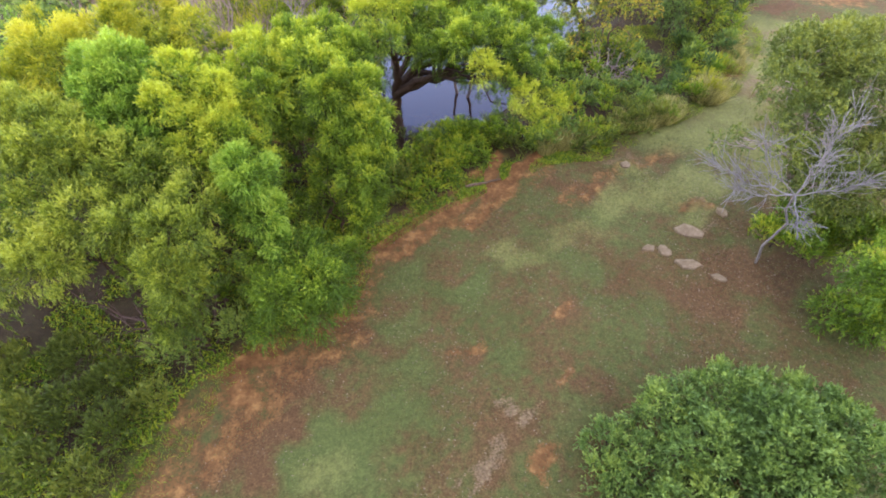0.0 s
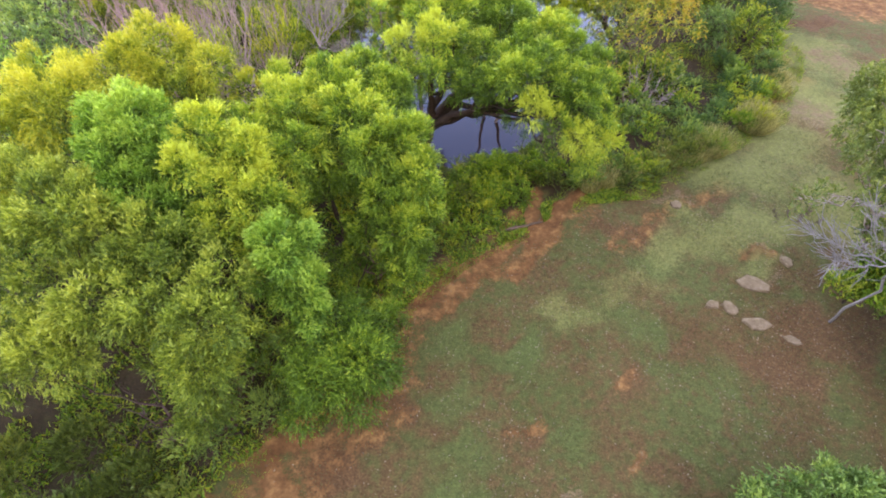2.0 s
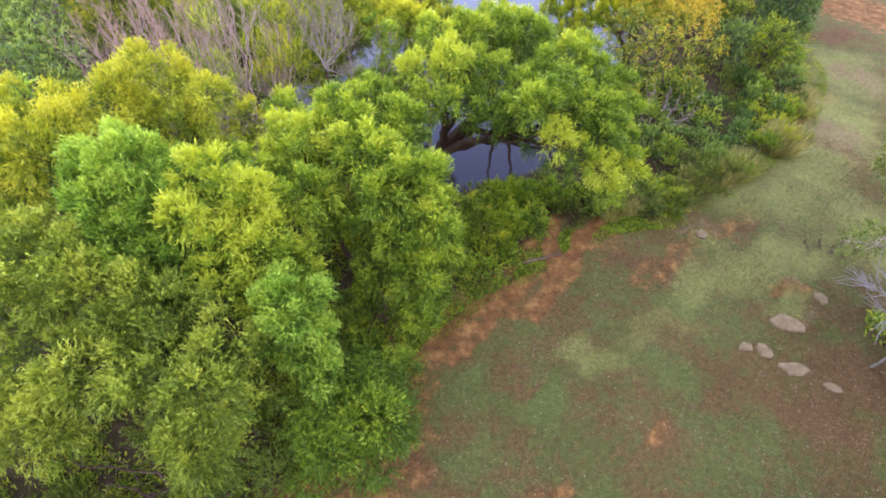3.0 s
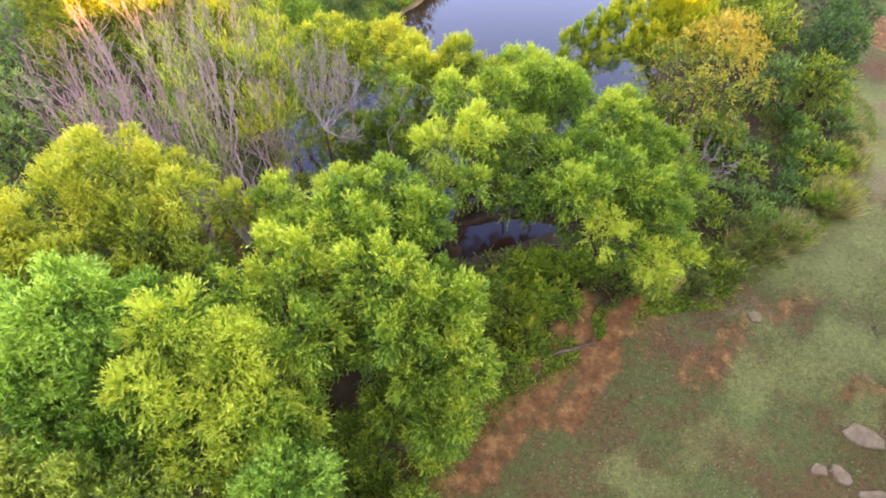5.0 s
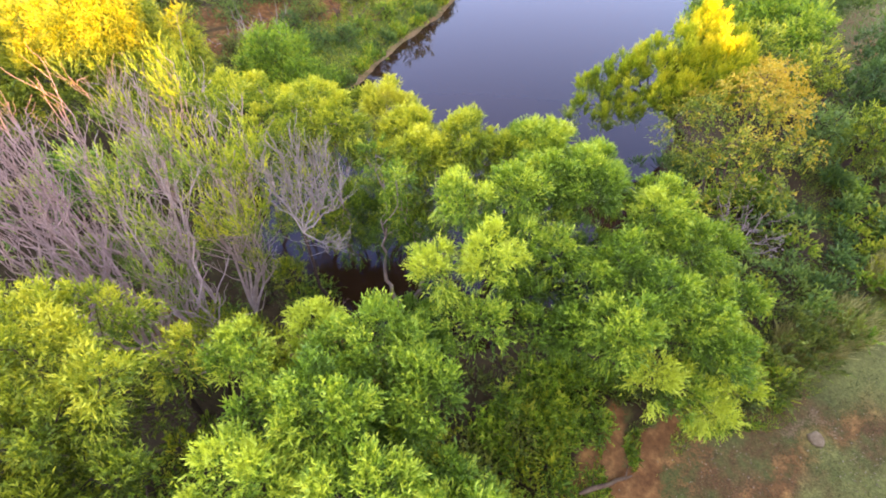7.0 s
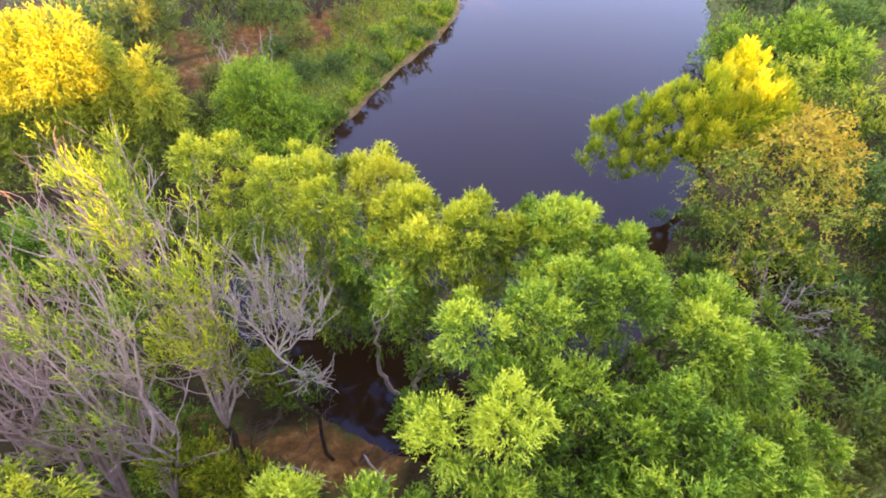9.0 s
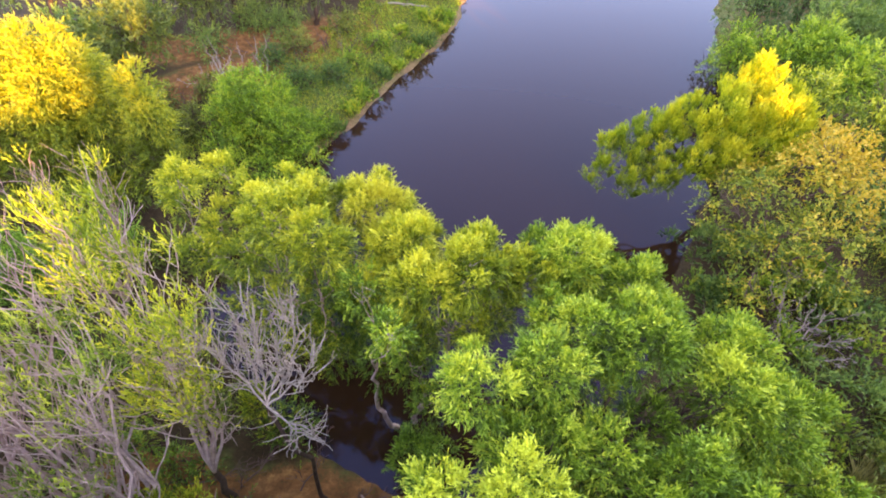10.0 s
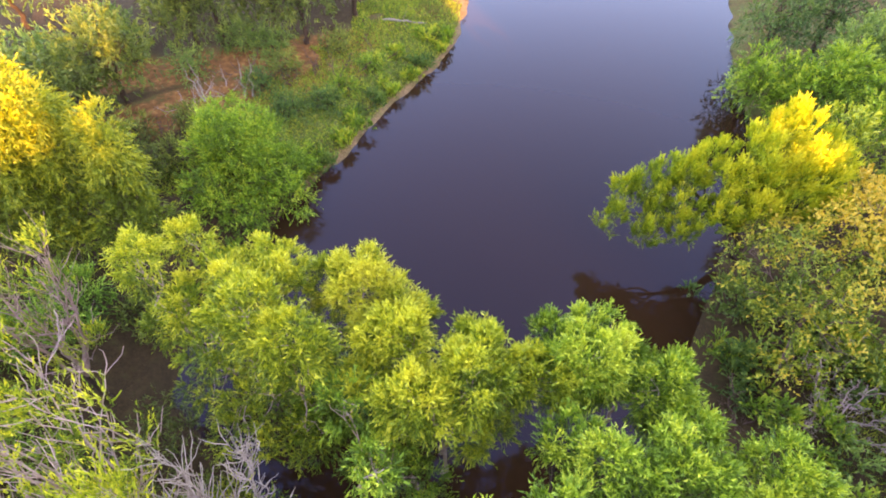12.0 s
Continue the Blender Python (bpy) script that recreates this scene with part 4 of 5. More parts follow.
tree("willow_shrub", (-6.0, 28.9, -1.5), lobes_at([(-6.6, 28.8, 2.6, 1.2), (-5.4, 28.6, 2.4, 1.2), (-7.4, 29.4, 2.6, 1.2), (-6.0, 29.4, 3.0, 1.2), (-4.6, 28.8, 2.2, 1.1), (-8.2, 28.8, 2.0, 1.1), (-7.0, 28.2, 1.4, 1.0)]), "drooping green willow shrub standing in the pond", "shrubs", WILLOW_MID, density=36, seed=39, stems=3, girth=0.08, category="shrub", billow=True, hang=1.0)
for x, y, z, k in [(-9.0, 21.9, 4.2, 0), (-8.2, 20.9, 4.0, 1), (-10.2, 22.3, 4.4, 2)]:
    tree("willow_sapling", (x + 0.1, y + 0.4, -0.2), lobes_at([(x, y, z, 0.9), (x + 0.5, y + 0.3, z - 0.9, 0.8), (x - 0.5, y + 0.2, z - 1.3, 0.8), (x + 0.2, y - 0.2, z - 2.0, 0.8)]), "slender yellow-green willow sapling on the bank", "saplings", WILLOW_YELLOW, density=75, seed=140 + k, girth=0.06, lift=1.0, size=(0.14, 0.04))
tree("willow_shrub", (-8.4, 25.6, -0.6), lobes_at([(-9.0, 26.0, 2.4, 0.8), (-9.2, 26.3, 1.6, 0.8), (-8.8, 25.7, 1.0, 0.7)]), "narrow green willow shrub on bare bank", "shrubs", WILLOW, density=75, seed=37, stems=2, girth=0.06, category="shrub")

# ---- bare grey willows ----
bare_willow((-11.6, 21.2, -0.1), (-11.7, 21.9, 2.2), [(-13.75, 24.6, 9.3), (-14.6, 23.4, 8.5), (-13.3, 26.3, 9.0), (-12.4, 24.8, 8.9), (-14.2, 25.4, 8.5), (-14.0, 22.2, 8.1), (-12.8, 22.8, 8.6), (-13.0, 27.0, 8.4)], "nearly bare willow with upright pinkish switches", TAN_BARK, 41, girth=0.13, leafy=0.015)
bare_willow((-10.2, 21.2, -0.1), (-10.4, 22.0, 2.6), [(-10.55, 24.9, 9.1), (-12.0, 26.8, 8.0), (-11.2, 25.4, 9.0), (-13.4, 25.3, 7.6), (-11.6, 23.8, 8.4), (-11.5, 24.8, 7.6), (-9.8, 23.6, 8.2)], "half-bare willow with sparse yellow-green leaf tufts", GREY_BARK, 42, girth=0.12, leafy=0.06)
bare_willow((-6.9, 23.9, -0.6), (-7.2, 24.3, 6.2), [(-6.3, 25.2, 8.2), (-6.6, 25.8, 8.0), (-7.0, 25.0, 8.6), (-7.9, 24.7, 8.3), (-6.0, 24.6, 7.6), (-7.6, 25.4, 8.2), (-6.1, 23.5, 6.4)], "small dead willow with bleached curling twigs", PALE_BARK, 43, girth=0.055, leafy=0.0, curl=0.55, twigs=3)
bare_willow((-14.8, 30.2, -0.4), (-14.8, 30.4, 1.4), [(-13.9, 31.5, 6.4), (-15.4, 31.2, 6.4), (-14.2, 30.2, 6.8), (-15.0, 30.0, 6.6), (-12.9, 30.6, 6.6)], "half-bare willow with thin leafy top", TAN_BARK, 44, leafy=0.1, leaf_material=WILLOW)
bare_willow((-17.4, 27.8, -0.2), (-18.2, 28.0, 1.4), [(-19.8, 28.6, 5.8), (-18.6, 29.2, 6.2), (-20.4, 27.6, 5.4), (-18.0, 28.2, 6.4)], "nearly bare willow with a heavy leaning trunk", TAN_BARK, 45, girth=0.16, leafy=0.02)
bare_willow((-9.4, 23.4, -0.3), (-9.6, 24.0, 2.4), [(-9.55, 25.3, 9.6), (-9.5, 26.3, 9.2), (-10.5, 25.8, 8.8), (-8.8, 26.0, 8.5), (-9.0, 24.8, 8.0), (-10.2, 26.8, 8.4), (-8.5, 25.0, 8.0)], "half-bare willow with leaf tufts on its twigs", GREY_BARK, 46, girth=0.10, leafy=0.2, leaf_material=WILLOW)
bare_willow((-14.6, 22.6, -0.2), (-14.7, 23.2, 2.0), [(-15.8, 25.4, 8.1), (-16.4, 24.2, 7.6), (-15.0, 26.2, 8.3), (-15.6, 27.0, 7.5), (-14.6, 24.9, 8.5), (-13.6, 25.9, 7.4)], "bare willow with pale spreading limbs", TAN_BARK, 47, girth=0.12, leafy=0.0)

# ---- thin growth beneath the bare willows ----
for k, (x, y, r, h) in enumerate([(-11.2, 24.4, 0.9, 1.6), (-9.0, 22.6, 0.8, 1.8), (-12.8, 25.4, 1.0, 2.2), (-13.4, 23.4, 0.9, 1.6), (-10.4, 26.6, 1.0, 2.6), (-8.3, 26.0, 0.8, 2.0), (-12.2, 22.4, 0.9, 1.8), (-14.8, 25.8, 1.1, 2.4), (-15.6, 23.6, 1.0, 1.8), (-13.4, 27.6, 1.1, 3.0), (-11.6, 28.6, 1.1, 3.2), (-15.6, 28.4, 1.2, 3.0)]):
    q = np.random.default_rng(1900 + k)
    gz = ground_z(x, y)
    tree("willow_shrub", (x, y, gz), [(*p[:3], max(0.6, p[3]), p[4] - 0.06) for p in round_lobes(x, y, gz, h, r, 7, q)], "thin dull green shrub beneath bare willows", "understory shrubs", (WILLOW_MID, OLIVE, WEED)[k % 3], density=16, seed=1920 + k, stems=2, girth=0.05, category="shrub", size=(0.15, 0.045), billow=True, hang=0.6, spiky=0.7, shoot=0.45)

# ---- golden trees and shrubs on the far left bank ----
G = dict(group="golden trees", billow=True, lift=0.25, hang=1.0, shoot=0.5, size=(0.2, 0.05))
# tones paint upper lobes sun-yellow and lower lobes shaded, on top of the sun
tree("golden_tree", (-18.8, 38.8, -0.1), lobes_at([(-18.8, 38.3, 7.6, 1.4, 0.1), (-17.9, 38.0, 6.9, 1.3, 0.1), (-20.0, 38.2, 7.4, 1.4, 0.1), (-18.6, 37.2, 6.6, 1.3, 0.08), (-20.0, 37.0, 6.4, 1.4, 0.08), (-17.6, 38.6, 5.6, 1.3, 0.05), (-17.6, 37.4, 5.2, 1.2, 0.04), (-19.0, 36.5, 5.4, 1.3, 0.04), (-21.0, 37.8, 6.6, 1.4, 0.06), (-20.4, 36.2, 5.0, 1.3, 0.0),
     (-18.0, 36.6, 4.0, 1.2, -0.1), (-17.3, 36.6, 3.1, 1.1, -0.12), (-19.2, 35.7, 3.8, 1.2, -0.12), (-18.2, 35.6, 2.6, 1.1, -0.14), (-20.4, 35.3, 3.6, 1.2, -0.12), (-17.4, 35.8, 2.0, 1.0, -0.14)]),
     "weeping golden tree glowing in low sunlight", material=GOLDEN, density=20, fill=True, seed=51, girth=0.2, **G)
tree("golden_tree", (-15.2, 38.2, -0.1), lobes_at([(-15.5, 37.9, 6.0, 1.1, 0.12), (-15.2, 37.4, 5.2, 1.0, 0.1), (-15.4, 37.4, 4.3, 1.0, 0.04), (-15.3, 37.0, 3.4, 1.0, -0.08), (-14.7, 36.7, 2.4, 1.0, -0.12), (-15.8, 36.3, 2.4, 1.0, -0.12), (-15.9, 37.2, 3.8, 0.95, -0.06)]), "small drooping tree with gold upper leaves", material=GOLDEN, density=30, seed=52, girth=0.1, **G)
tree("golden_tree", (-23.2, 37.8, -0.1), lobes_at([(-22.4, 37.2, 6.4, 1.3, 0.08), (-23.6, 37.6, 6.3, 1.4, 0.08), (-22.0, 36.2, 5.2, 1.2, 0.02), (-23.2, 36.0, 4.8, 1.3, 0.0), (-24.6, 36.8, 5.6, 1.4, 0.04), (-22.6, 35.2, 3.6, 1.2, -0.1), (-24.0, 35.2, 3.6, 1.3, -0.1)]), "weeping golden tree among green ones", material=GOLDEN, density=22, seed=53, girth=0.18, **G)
S = dict(density=13, size=(0.17, 0.05), category="shrub", girth=0.07, stems=3, group="far shrubs", billow=True, hang=0.8, shoot=0.5, spiky=0.6)
for k, (x, y, r, h, mat, lab) in enumerate([(-12.7, 42.1, 2.0, 3.2, LEAFY, "bright green bank shrub standing by the pond"), (-10.8, 40.6, 1.7, 2.6, LEAFY, "bright green shrub overhanging the water"), (-9.6, 42.8, 0.8, 0.7, LEAFY, "low green shrub at the water"),
        (-13.6, 39.8, 1.4, 1.8, LEAFY, "bright green bank shrub standing by the pond"), (-11.8, 38.8, 1.2, 1.4, LEAFY, "green shrub at the water standing by the pond"), (-9.2, 46.8, 0.8, 0.8, DEEP, "dark green leafy bush on grass"), (-11.0, 46.2, 1.0, 0.9, DEEP, "dark green leafy bush on grass"),
        (-13.1, 48.6, 0.9, 1.0, DEEP, "dark vine-covered bush beside a snag"), (-16.4, 42.0, 1.2, 1.6, OLIVE, "dull olive bank shrub standing by the pond"), (-17.0, 33.0, 1.6, 2.4, WILLOW_COOL, "shaded green shrub under trees"), (-19.6, 31.6, 1.8, 3.0, WILLOW_COOL, "shaded green shrub under trees"),
        (-14.4, 33.6, 1.2, 1.4, OLIVE, "dull shaded shrub standing by the pond"), (-17.6, 27.4, 1.6, 2.2, OLIVE, "dull shaded shrub standing by the pond"), (-16.0, 45.4, 1.0, 1.2, OLIVE, "dull olive bank shrub standing by the pond"), (-18.5, 44.0, 1.2, 1.6, OLIVE, "dull olive bank shrub standing by the pond"), (-15.0, 53.0, 1.4, 2.0, OAK, "dark shrub under far trees"), (-12.0, 50.0, 1.0, 1.2, OLIVE, "dull olive shrub on brown ground"), (-14.6, 44.2, 0.9, 1.0, WEED, "green shrub on the far bank"), (-17.4, 50.2, 1.3, 1.8, OAK, "dark shrub under far trees"), (-20.2, 43.2, 1.3, 1.8, OAK, "dark shrub under far trees"), (-9.2, 52.6, 1.0, 1.2, OLIVE, "dull olive shrub on brown ground"), (-6.8, 50.6, 0.6, 0.5, WEED, "low green plants on the shore"), (-8.4, 48.6, 0.7, 0.5, WEED, "low green plants on the shore"), (-13.0, 52.4, 1.2, 1.8, OAK, "dark shrub under far trees")]):
    q = np.random.default_rng(300 + k)
    gz = ground_z(x, y)
    lob = [(*p[:3], max(0.55, p[3]), p[4]) for p in round_lobes(x, y, gz, h, r, int(6 + 4 * r), q)]
    tree("shrub", (x, y, gz), lob, lab, material=mat, seed=310 + k, **S)

for k, (x, y) in enumerate([(-1.6, 55.6), (-2.2, 54.0), (-3.4, 52.0), (-4.6, 50.4), (-5.4, 49.2), (-6.5, 47.6), (-7.2, 46.0), (-7.9, 44.6), (-8.7, 43.2), (-12.0, 37.0), (-13.2, 35.0), (-10.0, 41.4), (-5.2, 52.4), (-3.6, 54.6)]):
    q = np.random.default_rng(400 + k)
    gz = ground_z(x, y)
    lob = [(x + q.normal(0, 0.35) - 0.3, y + q.normal(0, 0.35), gz + q.uniform(0.1, 0.35), q.uniform(0.4, 0.58)) for _ in range(4)]
    tree("bush", (x, y, gz), lob, "leafy green plants at the waterline", "shore plants", [WEED, WEED, DEEP][k % 3], density=42, seed=410 + k, girth=0.03, sprigs=2, category="shrub", size=(0.2, 0.065))

FAR = dict(density=2.3, size=(0.26, 0.09), girth=0.16, group="far bank trees", billow=True, shoot=0.5)
for k, (x, y, top, r, mat, lab) in enumerate([(-20.3, 47.5, 4.8, 2.2, OLIVE, "dull green broadleaf tree on the far bank"), (-22.0, 45.0, 4.6, 1.9, OLIVE, "dull green broadleaf tree on the far bank"), (-16.4, 53.6, 7.5, 2.3, OLIVE, "dull green broadleaf tree on the far bank"),
        (-11.2, 53.6, 7.0, 2.0, OLIVE, "olive tree with thin reddish stems"), (-23.8, 47.5, 3.8, 2.0, OAK, "shaded green broadleaf tree standing by the pond"), (-26.8, 43.5, 5.5, 2.4, OAK, "shaded green broadleaf tree standing by the pond"), (-27.0, 34.5, 6.0, 2.4, OAK, "shaded green broadleaf tree standing by the pond"), (-22.3, 27.3, 6.6, 2.2, OAK, "round dark green tree standing by the pond"),
        (-27.0, 26.0, 7.0, 2.4, OAK, "shaded green broadleaf tree standing by the pond"), (-20.0, 21.5, 7.5, 2.2, WILLOW_COOL, "green willow on the bank"), (-18.0, 53.5, 5.5, 2.3, OLIVE, "dull green broadleaf tree standing by the pond"), (-13.2, 54.5, 5.5, 2.2, OLIVE, "dull green broadleaf tree standing by the pond"), (-22.5, 52.5, 3.0, 1.8, OAK, "dull green broadleaf tree standing by the pond"),
        # GOLDEN and AUTUMN shore trees: sunlight put into leaf colour for the pond's reflections
        (-8.4, 57.0, 7.0, 2.0, OLIVE, "olive tree near the shore"), (-5.5, 63.0, 8.5, 2.4, GOLDEN, "tall shore tree given sunlit yellow leaf colour"), (-9.5, 61.5, 8.0, 2.5, AUTUMN, "tall shore tree given sunlit orange leaf colour"), (-14.0, 61.0, 8.0, 2.6, OAK, "tall green tree standing by the pond"), (-3.0, 70.0, 9.0, 2.6, OAK, "tall dark tree on the shore"),
        (-30.0, 56.0, 8.0, 3.0, OAK, "tall green tree standing by the pond"), (-22.0, 60.0, 8.0, 3.0, OAK, "tall green tree standing by the pond"), (-17.5, 15.0, 8.0, 2.2, WILLOW_COOL, "green willow on the bank"), (-18.5, 9.5, 7.0, 2.2, WILLOW, "green willow on the bank"), (-33.0, 40.0, 7.5, 3.0, OAK, "tall green tree standing by the pond"), (-32.0, 30.0, 7.5, 3.0, OAK, "tall green tree standing by the pond")]):
    q = np.random.default_rng(500 + k)
    gz = ground_z(x, y)
    lob = round_lobes(x, y, gz, top, r, 14, q)
    tree("broadleaf_tree", (x, y, gz), lob, lab, material=mat, seed=520 + k, **({**FAR, "density": 6, "size": (0.22, 0.075)} if y < 25 else FAR))

# ---- east bank ----
PLUMES = [(4.1, 36.6, 2.1, 0.85), (4.6, 37.2, 3.0, 0.85), (5.2, 36.9, 3.5, 0.9), (5.9, 37.2, 4.0, 0.9), (5.6, 36.2, 2.9, 0.9), (6.5, 36.6, 4.3, 0.95, 0.04), (6.3, 35.8, 3.4, 0.9, 0.02), (7.0, 36.8, 4.9, 0.9, 0.06), (7.3, 35.9, 5.1, 0.95, 0.1), (7.9, 35.6, 5.9, 0.95, 0.12), (8.4, 36.6, 6.0, 0.95, 0.12), (8.6, 35.2, 5.4, 0.95, 0.14),
          (9.2, 36.6, 6.4, 1.0, 0.1), (9.2, 35.4, 5.8, 0.95, 0.14), (10.0, 37.4, 5.5, 1.05, 0.08), (10.1, 35.1, 5.6, 0.95, 0.16), (10.8, 35.5, 5.4, 0.95, 0.1), (11.1, 36.6, 5.2, 1.0, 0.06), (9.6, 34.7, 4.6, 0.95, 0.1), (8.2, 34.7, 4.4, 0.95, 0.06), (7.2, 35.0, 3.9, 0.9, 0.04), (6.4, 35.2, 2.7, 0.85), (10.6, 34.6, 4.4, 0.95, 0.08), (5.2, 35.7, 2.1, 0.8), (8.0, 35.6, 3.4, 1.0, -0.04), (9.4, 36.0, 4.0, 1.1, -0.04)]
tree("leaning_willow", (10.2, 36.6, -0.6), lobes_at(PLUMES),
     "yellow-green willow leaning far over the pond", "pond bank trees", PLUME, density=66, seed=61, girth=0.22, billow=True, lift=2.2, hang=-1.4, tall=1.7, shoot=0.42, comb=0.22, spiky=0.2, knobs=7, size=(0.14, 0.045))
tree("autumn_tree", (10.4, 31.8, -0.1), lobes_at([(10.0, 33.3, 5.7, 1.1, 0.3), (8.6, 32.5, 5.0, 1.1, 0.08), (7.5, 32.1, 3.3, 1.0, 0.02), (9.2, 30.8, 4.6, 1.0, 0.05), (11.0, 33.4, 5.9, 1.1, 0.42), (12.0, 34.0, 5.8, 1.1, 0.42), (12.8, 33.4, 5.0, 1.1, 0.36), (11.6, 32.2, 5.1, 1.1, 0.3), (10.4, 32.2, 5.2, 1.1, 0.14), (10.6, 30.6, 4.3, 1.0, 0.1), (12.4, 31.4, 4.0, 1.0, 0.16),
     (8.2, 31.0, 3.4, 1.0, 0.0), (9.4, 29.8, 3.2, 0.9, 0.06), (7.6, 33.2, 4.0, 1.0, 0.02), (8.8, 33.8, 4.6, 1.1, 0.06), (11.4, 29.8, 2.8, 0.9, 0.12), (9.8, 31.6, 3.6, 1.0, -0.02), (12.0, 35.2, 5.0, 1.0, 0.16), (8.0, 29.8, 2.2, 0.8, 0.02)]),
     "autumn tree with sparse yellow and orange leaves", "pond bank trees", AUTUMN, density=9, seed=62, girth=0.13, stems=3, sprigs=9, size=(0.14, 0.075), wood=RED_BARK, billow=True, tall=0.7, lift=0.2, hang=0.1, spiky=0.9, comb=0.8, shoot=0.5)
for k, (x, y, top, r, mat, lab) in enumerate([(14.4, 47.0, 3.8, 1.8, LEAFY, "bright green rounded tree at the water"), (16.6, 45.2, 4.0, 1.8, LEAFY, "bright green rounded tree standing by the pond"), (13.2, 39.2, 4.9, 1.7, WILLOW, "yellow-green tree on the bank"), (17.8, 42.6, 4.2, 1.8, LEAFY, "green tree on the bank"),
        (19.4, 46.2, 4.6, 2.0, OAK, "olive tree on the bank"), (16.2, 37.6, 4.4, 1.5, WILLOW_YELLOW, "yellowing bank tree standing by the pond"), (19.0, 36.4, 4.6, 1.7, DEEP, "dark green bank tree standing by the pond"), (21.2, 39.6, 5.0, 1.9, DEEP, "dark green bank tree standing by the pond"), (17.0, 51.5, 5.0, 2.0, DEEP, "dark green tree at the water"), (20.5, 52.0, 5.5, 2.2, DEEP, "dark green tree standing by the pond"),
        (22.0, 57.0, 6.0, 2.3, DEEP, "dark green tree standing by the pond"), (23.8, 48.0, 5.5, 2.2, OAK, "olive tree standing by the pond"), (25.0, 63.0, 6.5, 2.4, OAK, "dark green tree standing by the pond"), (28.5, 55.0, 6.5, 2.5, OAK, "dark green tree standing by the pond"), (15.2, 34.2, 3.0, 1.2, OAK, "green thicket tree standing by the pond"), (17.4, 33.8, 3.4, 1.3, WILLOW, "bright green small tree standing by the pond")]):
    q = np.random.default_rng(700 + k)
    gz = ground_z(x, y)
    lob = round_lobes(x, y, gz, top, r, 14, q)
    tree("broadleaf_tree", (x, y, gz), lob, lab, material=mat, seed=720 + k, **{**FAR, "density": 8 if y < 50 else 3, "size": (0.2, 0.065), "group": "pond bank trees", "shoot": 0.5})

# ---- trees beside the clearing ----
tree("scrub_tree", (16.4, 15.6, 0), lobes_at([(13.6, 16.6, 7.2, 1.2), (15.2, 18.3, 7.8, 1.75), (13.8, 15.2, 6.4, 1.0), (14.8, 15.4, 6.6, 1.5), (16.6, 16.4, 7.4, 1.88), (14.8, 13.6, 5.0, 1.1), (15.6, 13.2, 5.2, 1.5), (14.0, 17.8, 7.4, 1.1), (17.2, 18.8, 7.4, 1.88), (15.0, 19.2, 7.2, 1.3), (17.4, 14.0, 5.6, 1.75), (15.4, 15.0, 3.6, 1.4), (16.2, 13.6, 3.2, 1.4), (17.0, 17.0, 4.4, 1.6), (16.2, 18.4, 5.0, 1.4), (17.6, 20.4, 6.4, 1.6), (19.0, 22.2, 5.6, 1.6), (12.8, 14.1, 5.6, 0.8), (13.4, 14.3, 5.9, 0.9), (13.6, 13.0, 5.0, 0.8), (10.7, 15.0, 5.5, 0.6), (11.6, 15.2, 5.6, 0.7), (12.7, 15.4, 6.0, 0.8)]), "olive green scrub tree with grey dead branches", "clearing trees", OLIVE, density=17, seed=81, girth=0.2,
     stems=2, sprigs=9, wood=GREY_BARK, size=(0.13, 0.055), billow=True, spiky=0.7, comb=0.6)
for k, (x, y) in enumerate([(14.5, 14.4), (15.6, 13.7), (16.7, 13.4)]):
    q = np.random.default_rng(880 + k)
    tree("bush", (x, y, ground_z(x, y)), [(x + q.normal(0, 0.5), y + q.normal(0, 0.4), q.uniform(0.5, 2.2), q.uniform(0.7, 1.0)) for _ in range(6)], "green scrub bush beneath a dying tree", "clearing bushes", WEED, density=55, seed=890 + k, girth=0.04, sprigs=3, category="shrub", size=(0.13, 0.055))
bare_willow((13.6, 13.6, 0), (12.3, 12.3, 5.0), [(9.7, 12.9, 5.8), (10.2, 12.4, 5.2), (10.7, 12.8, 6.9), (11.9, 11.0, 4.8), (12.6, 12.6, 7.4), (13.6, 13.4, 7.2), (13.8, 11.8, 6.0)], "grey leafless branches of a dying tree", DEAD_GREY, 82, girth=0.045, leafy=0.0, group="clearing trees", name="dead_tree", curl=0.15, twigs=4)
tree("scrub_tree", (16.6, 9.8, 0), lobes_at([(14.4, 9.3, 4.4, 1.04), (15.6, 9, 4.2, 1.14), (15.2, 10.6, 3.6, 1.04), (16.8, 10.8, 4.6, 1.23), (15.6, 7.8, 3.6, 1.04), (15.2, 9.2, 2.2, 1.04), (16.2, 9.6, 1.7, 1.14), (14.8, 10.1, 1.5, 0.95), (16.6, 10.4, 2.6, 1.14)]), "bright green scrub tree beside the clearing", "clearing trees", WEED, density=28, seed=83, girth=0.14, size=(0.14, 0.06), billow=True, spiky=0.7, comb=0.6)
tree("oak", (9.0, 4.4, 0), lobes_at([(7.05, 5.6, 2.55, 1.26), (8.85, 5.9, 3.05, 1.46), (10.65, 5.5, 3.05, 1.46), (7.85, 4.1, 3.25, 1.46), (9.65, 3.9, 3.85, 1.55), (11.45, 3.7, 3.65, 1.55), (6.15, 4.1, 1.85, 1.16), (7.05, 2.5, 2.65, 1.36), (9.25, 2.1, 3.65, 1.46), (11.85, 5.1, 2.45, 1.36), (6.05, 2.5, 1.65, 1.16), (5.25, 3.9, 1.25, 1.07), (5.45, 5.1, 1.25, 0.97)]), "dense green live oak crown beside the clearing", "clearing trees", OAK, density=28, seed=84, girth=0.22, size=(0.14, 0.055), billow=True, spiky=0.55, comb=0.5)

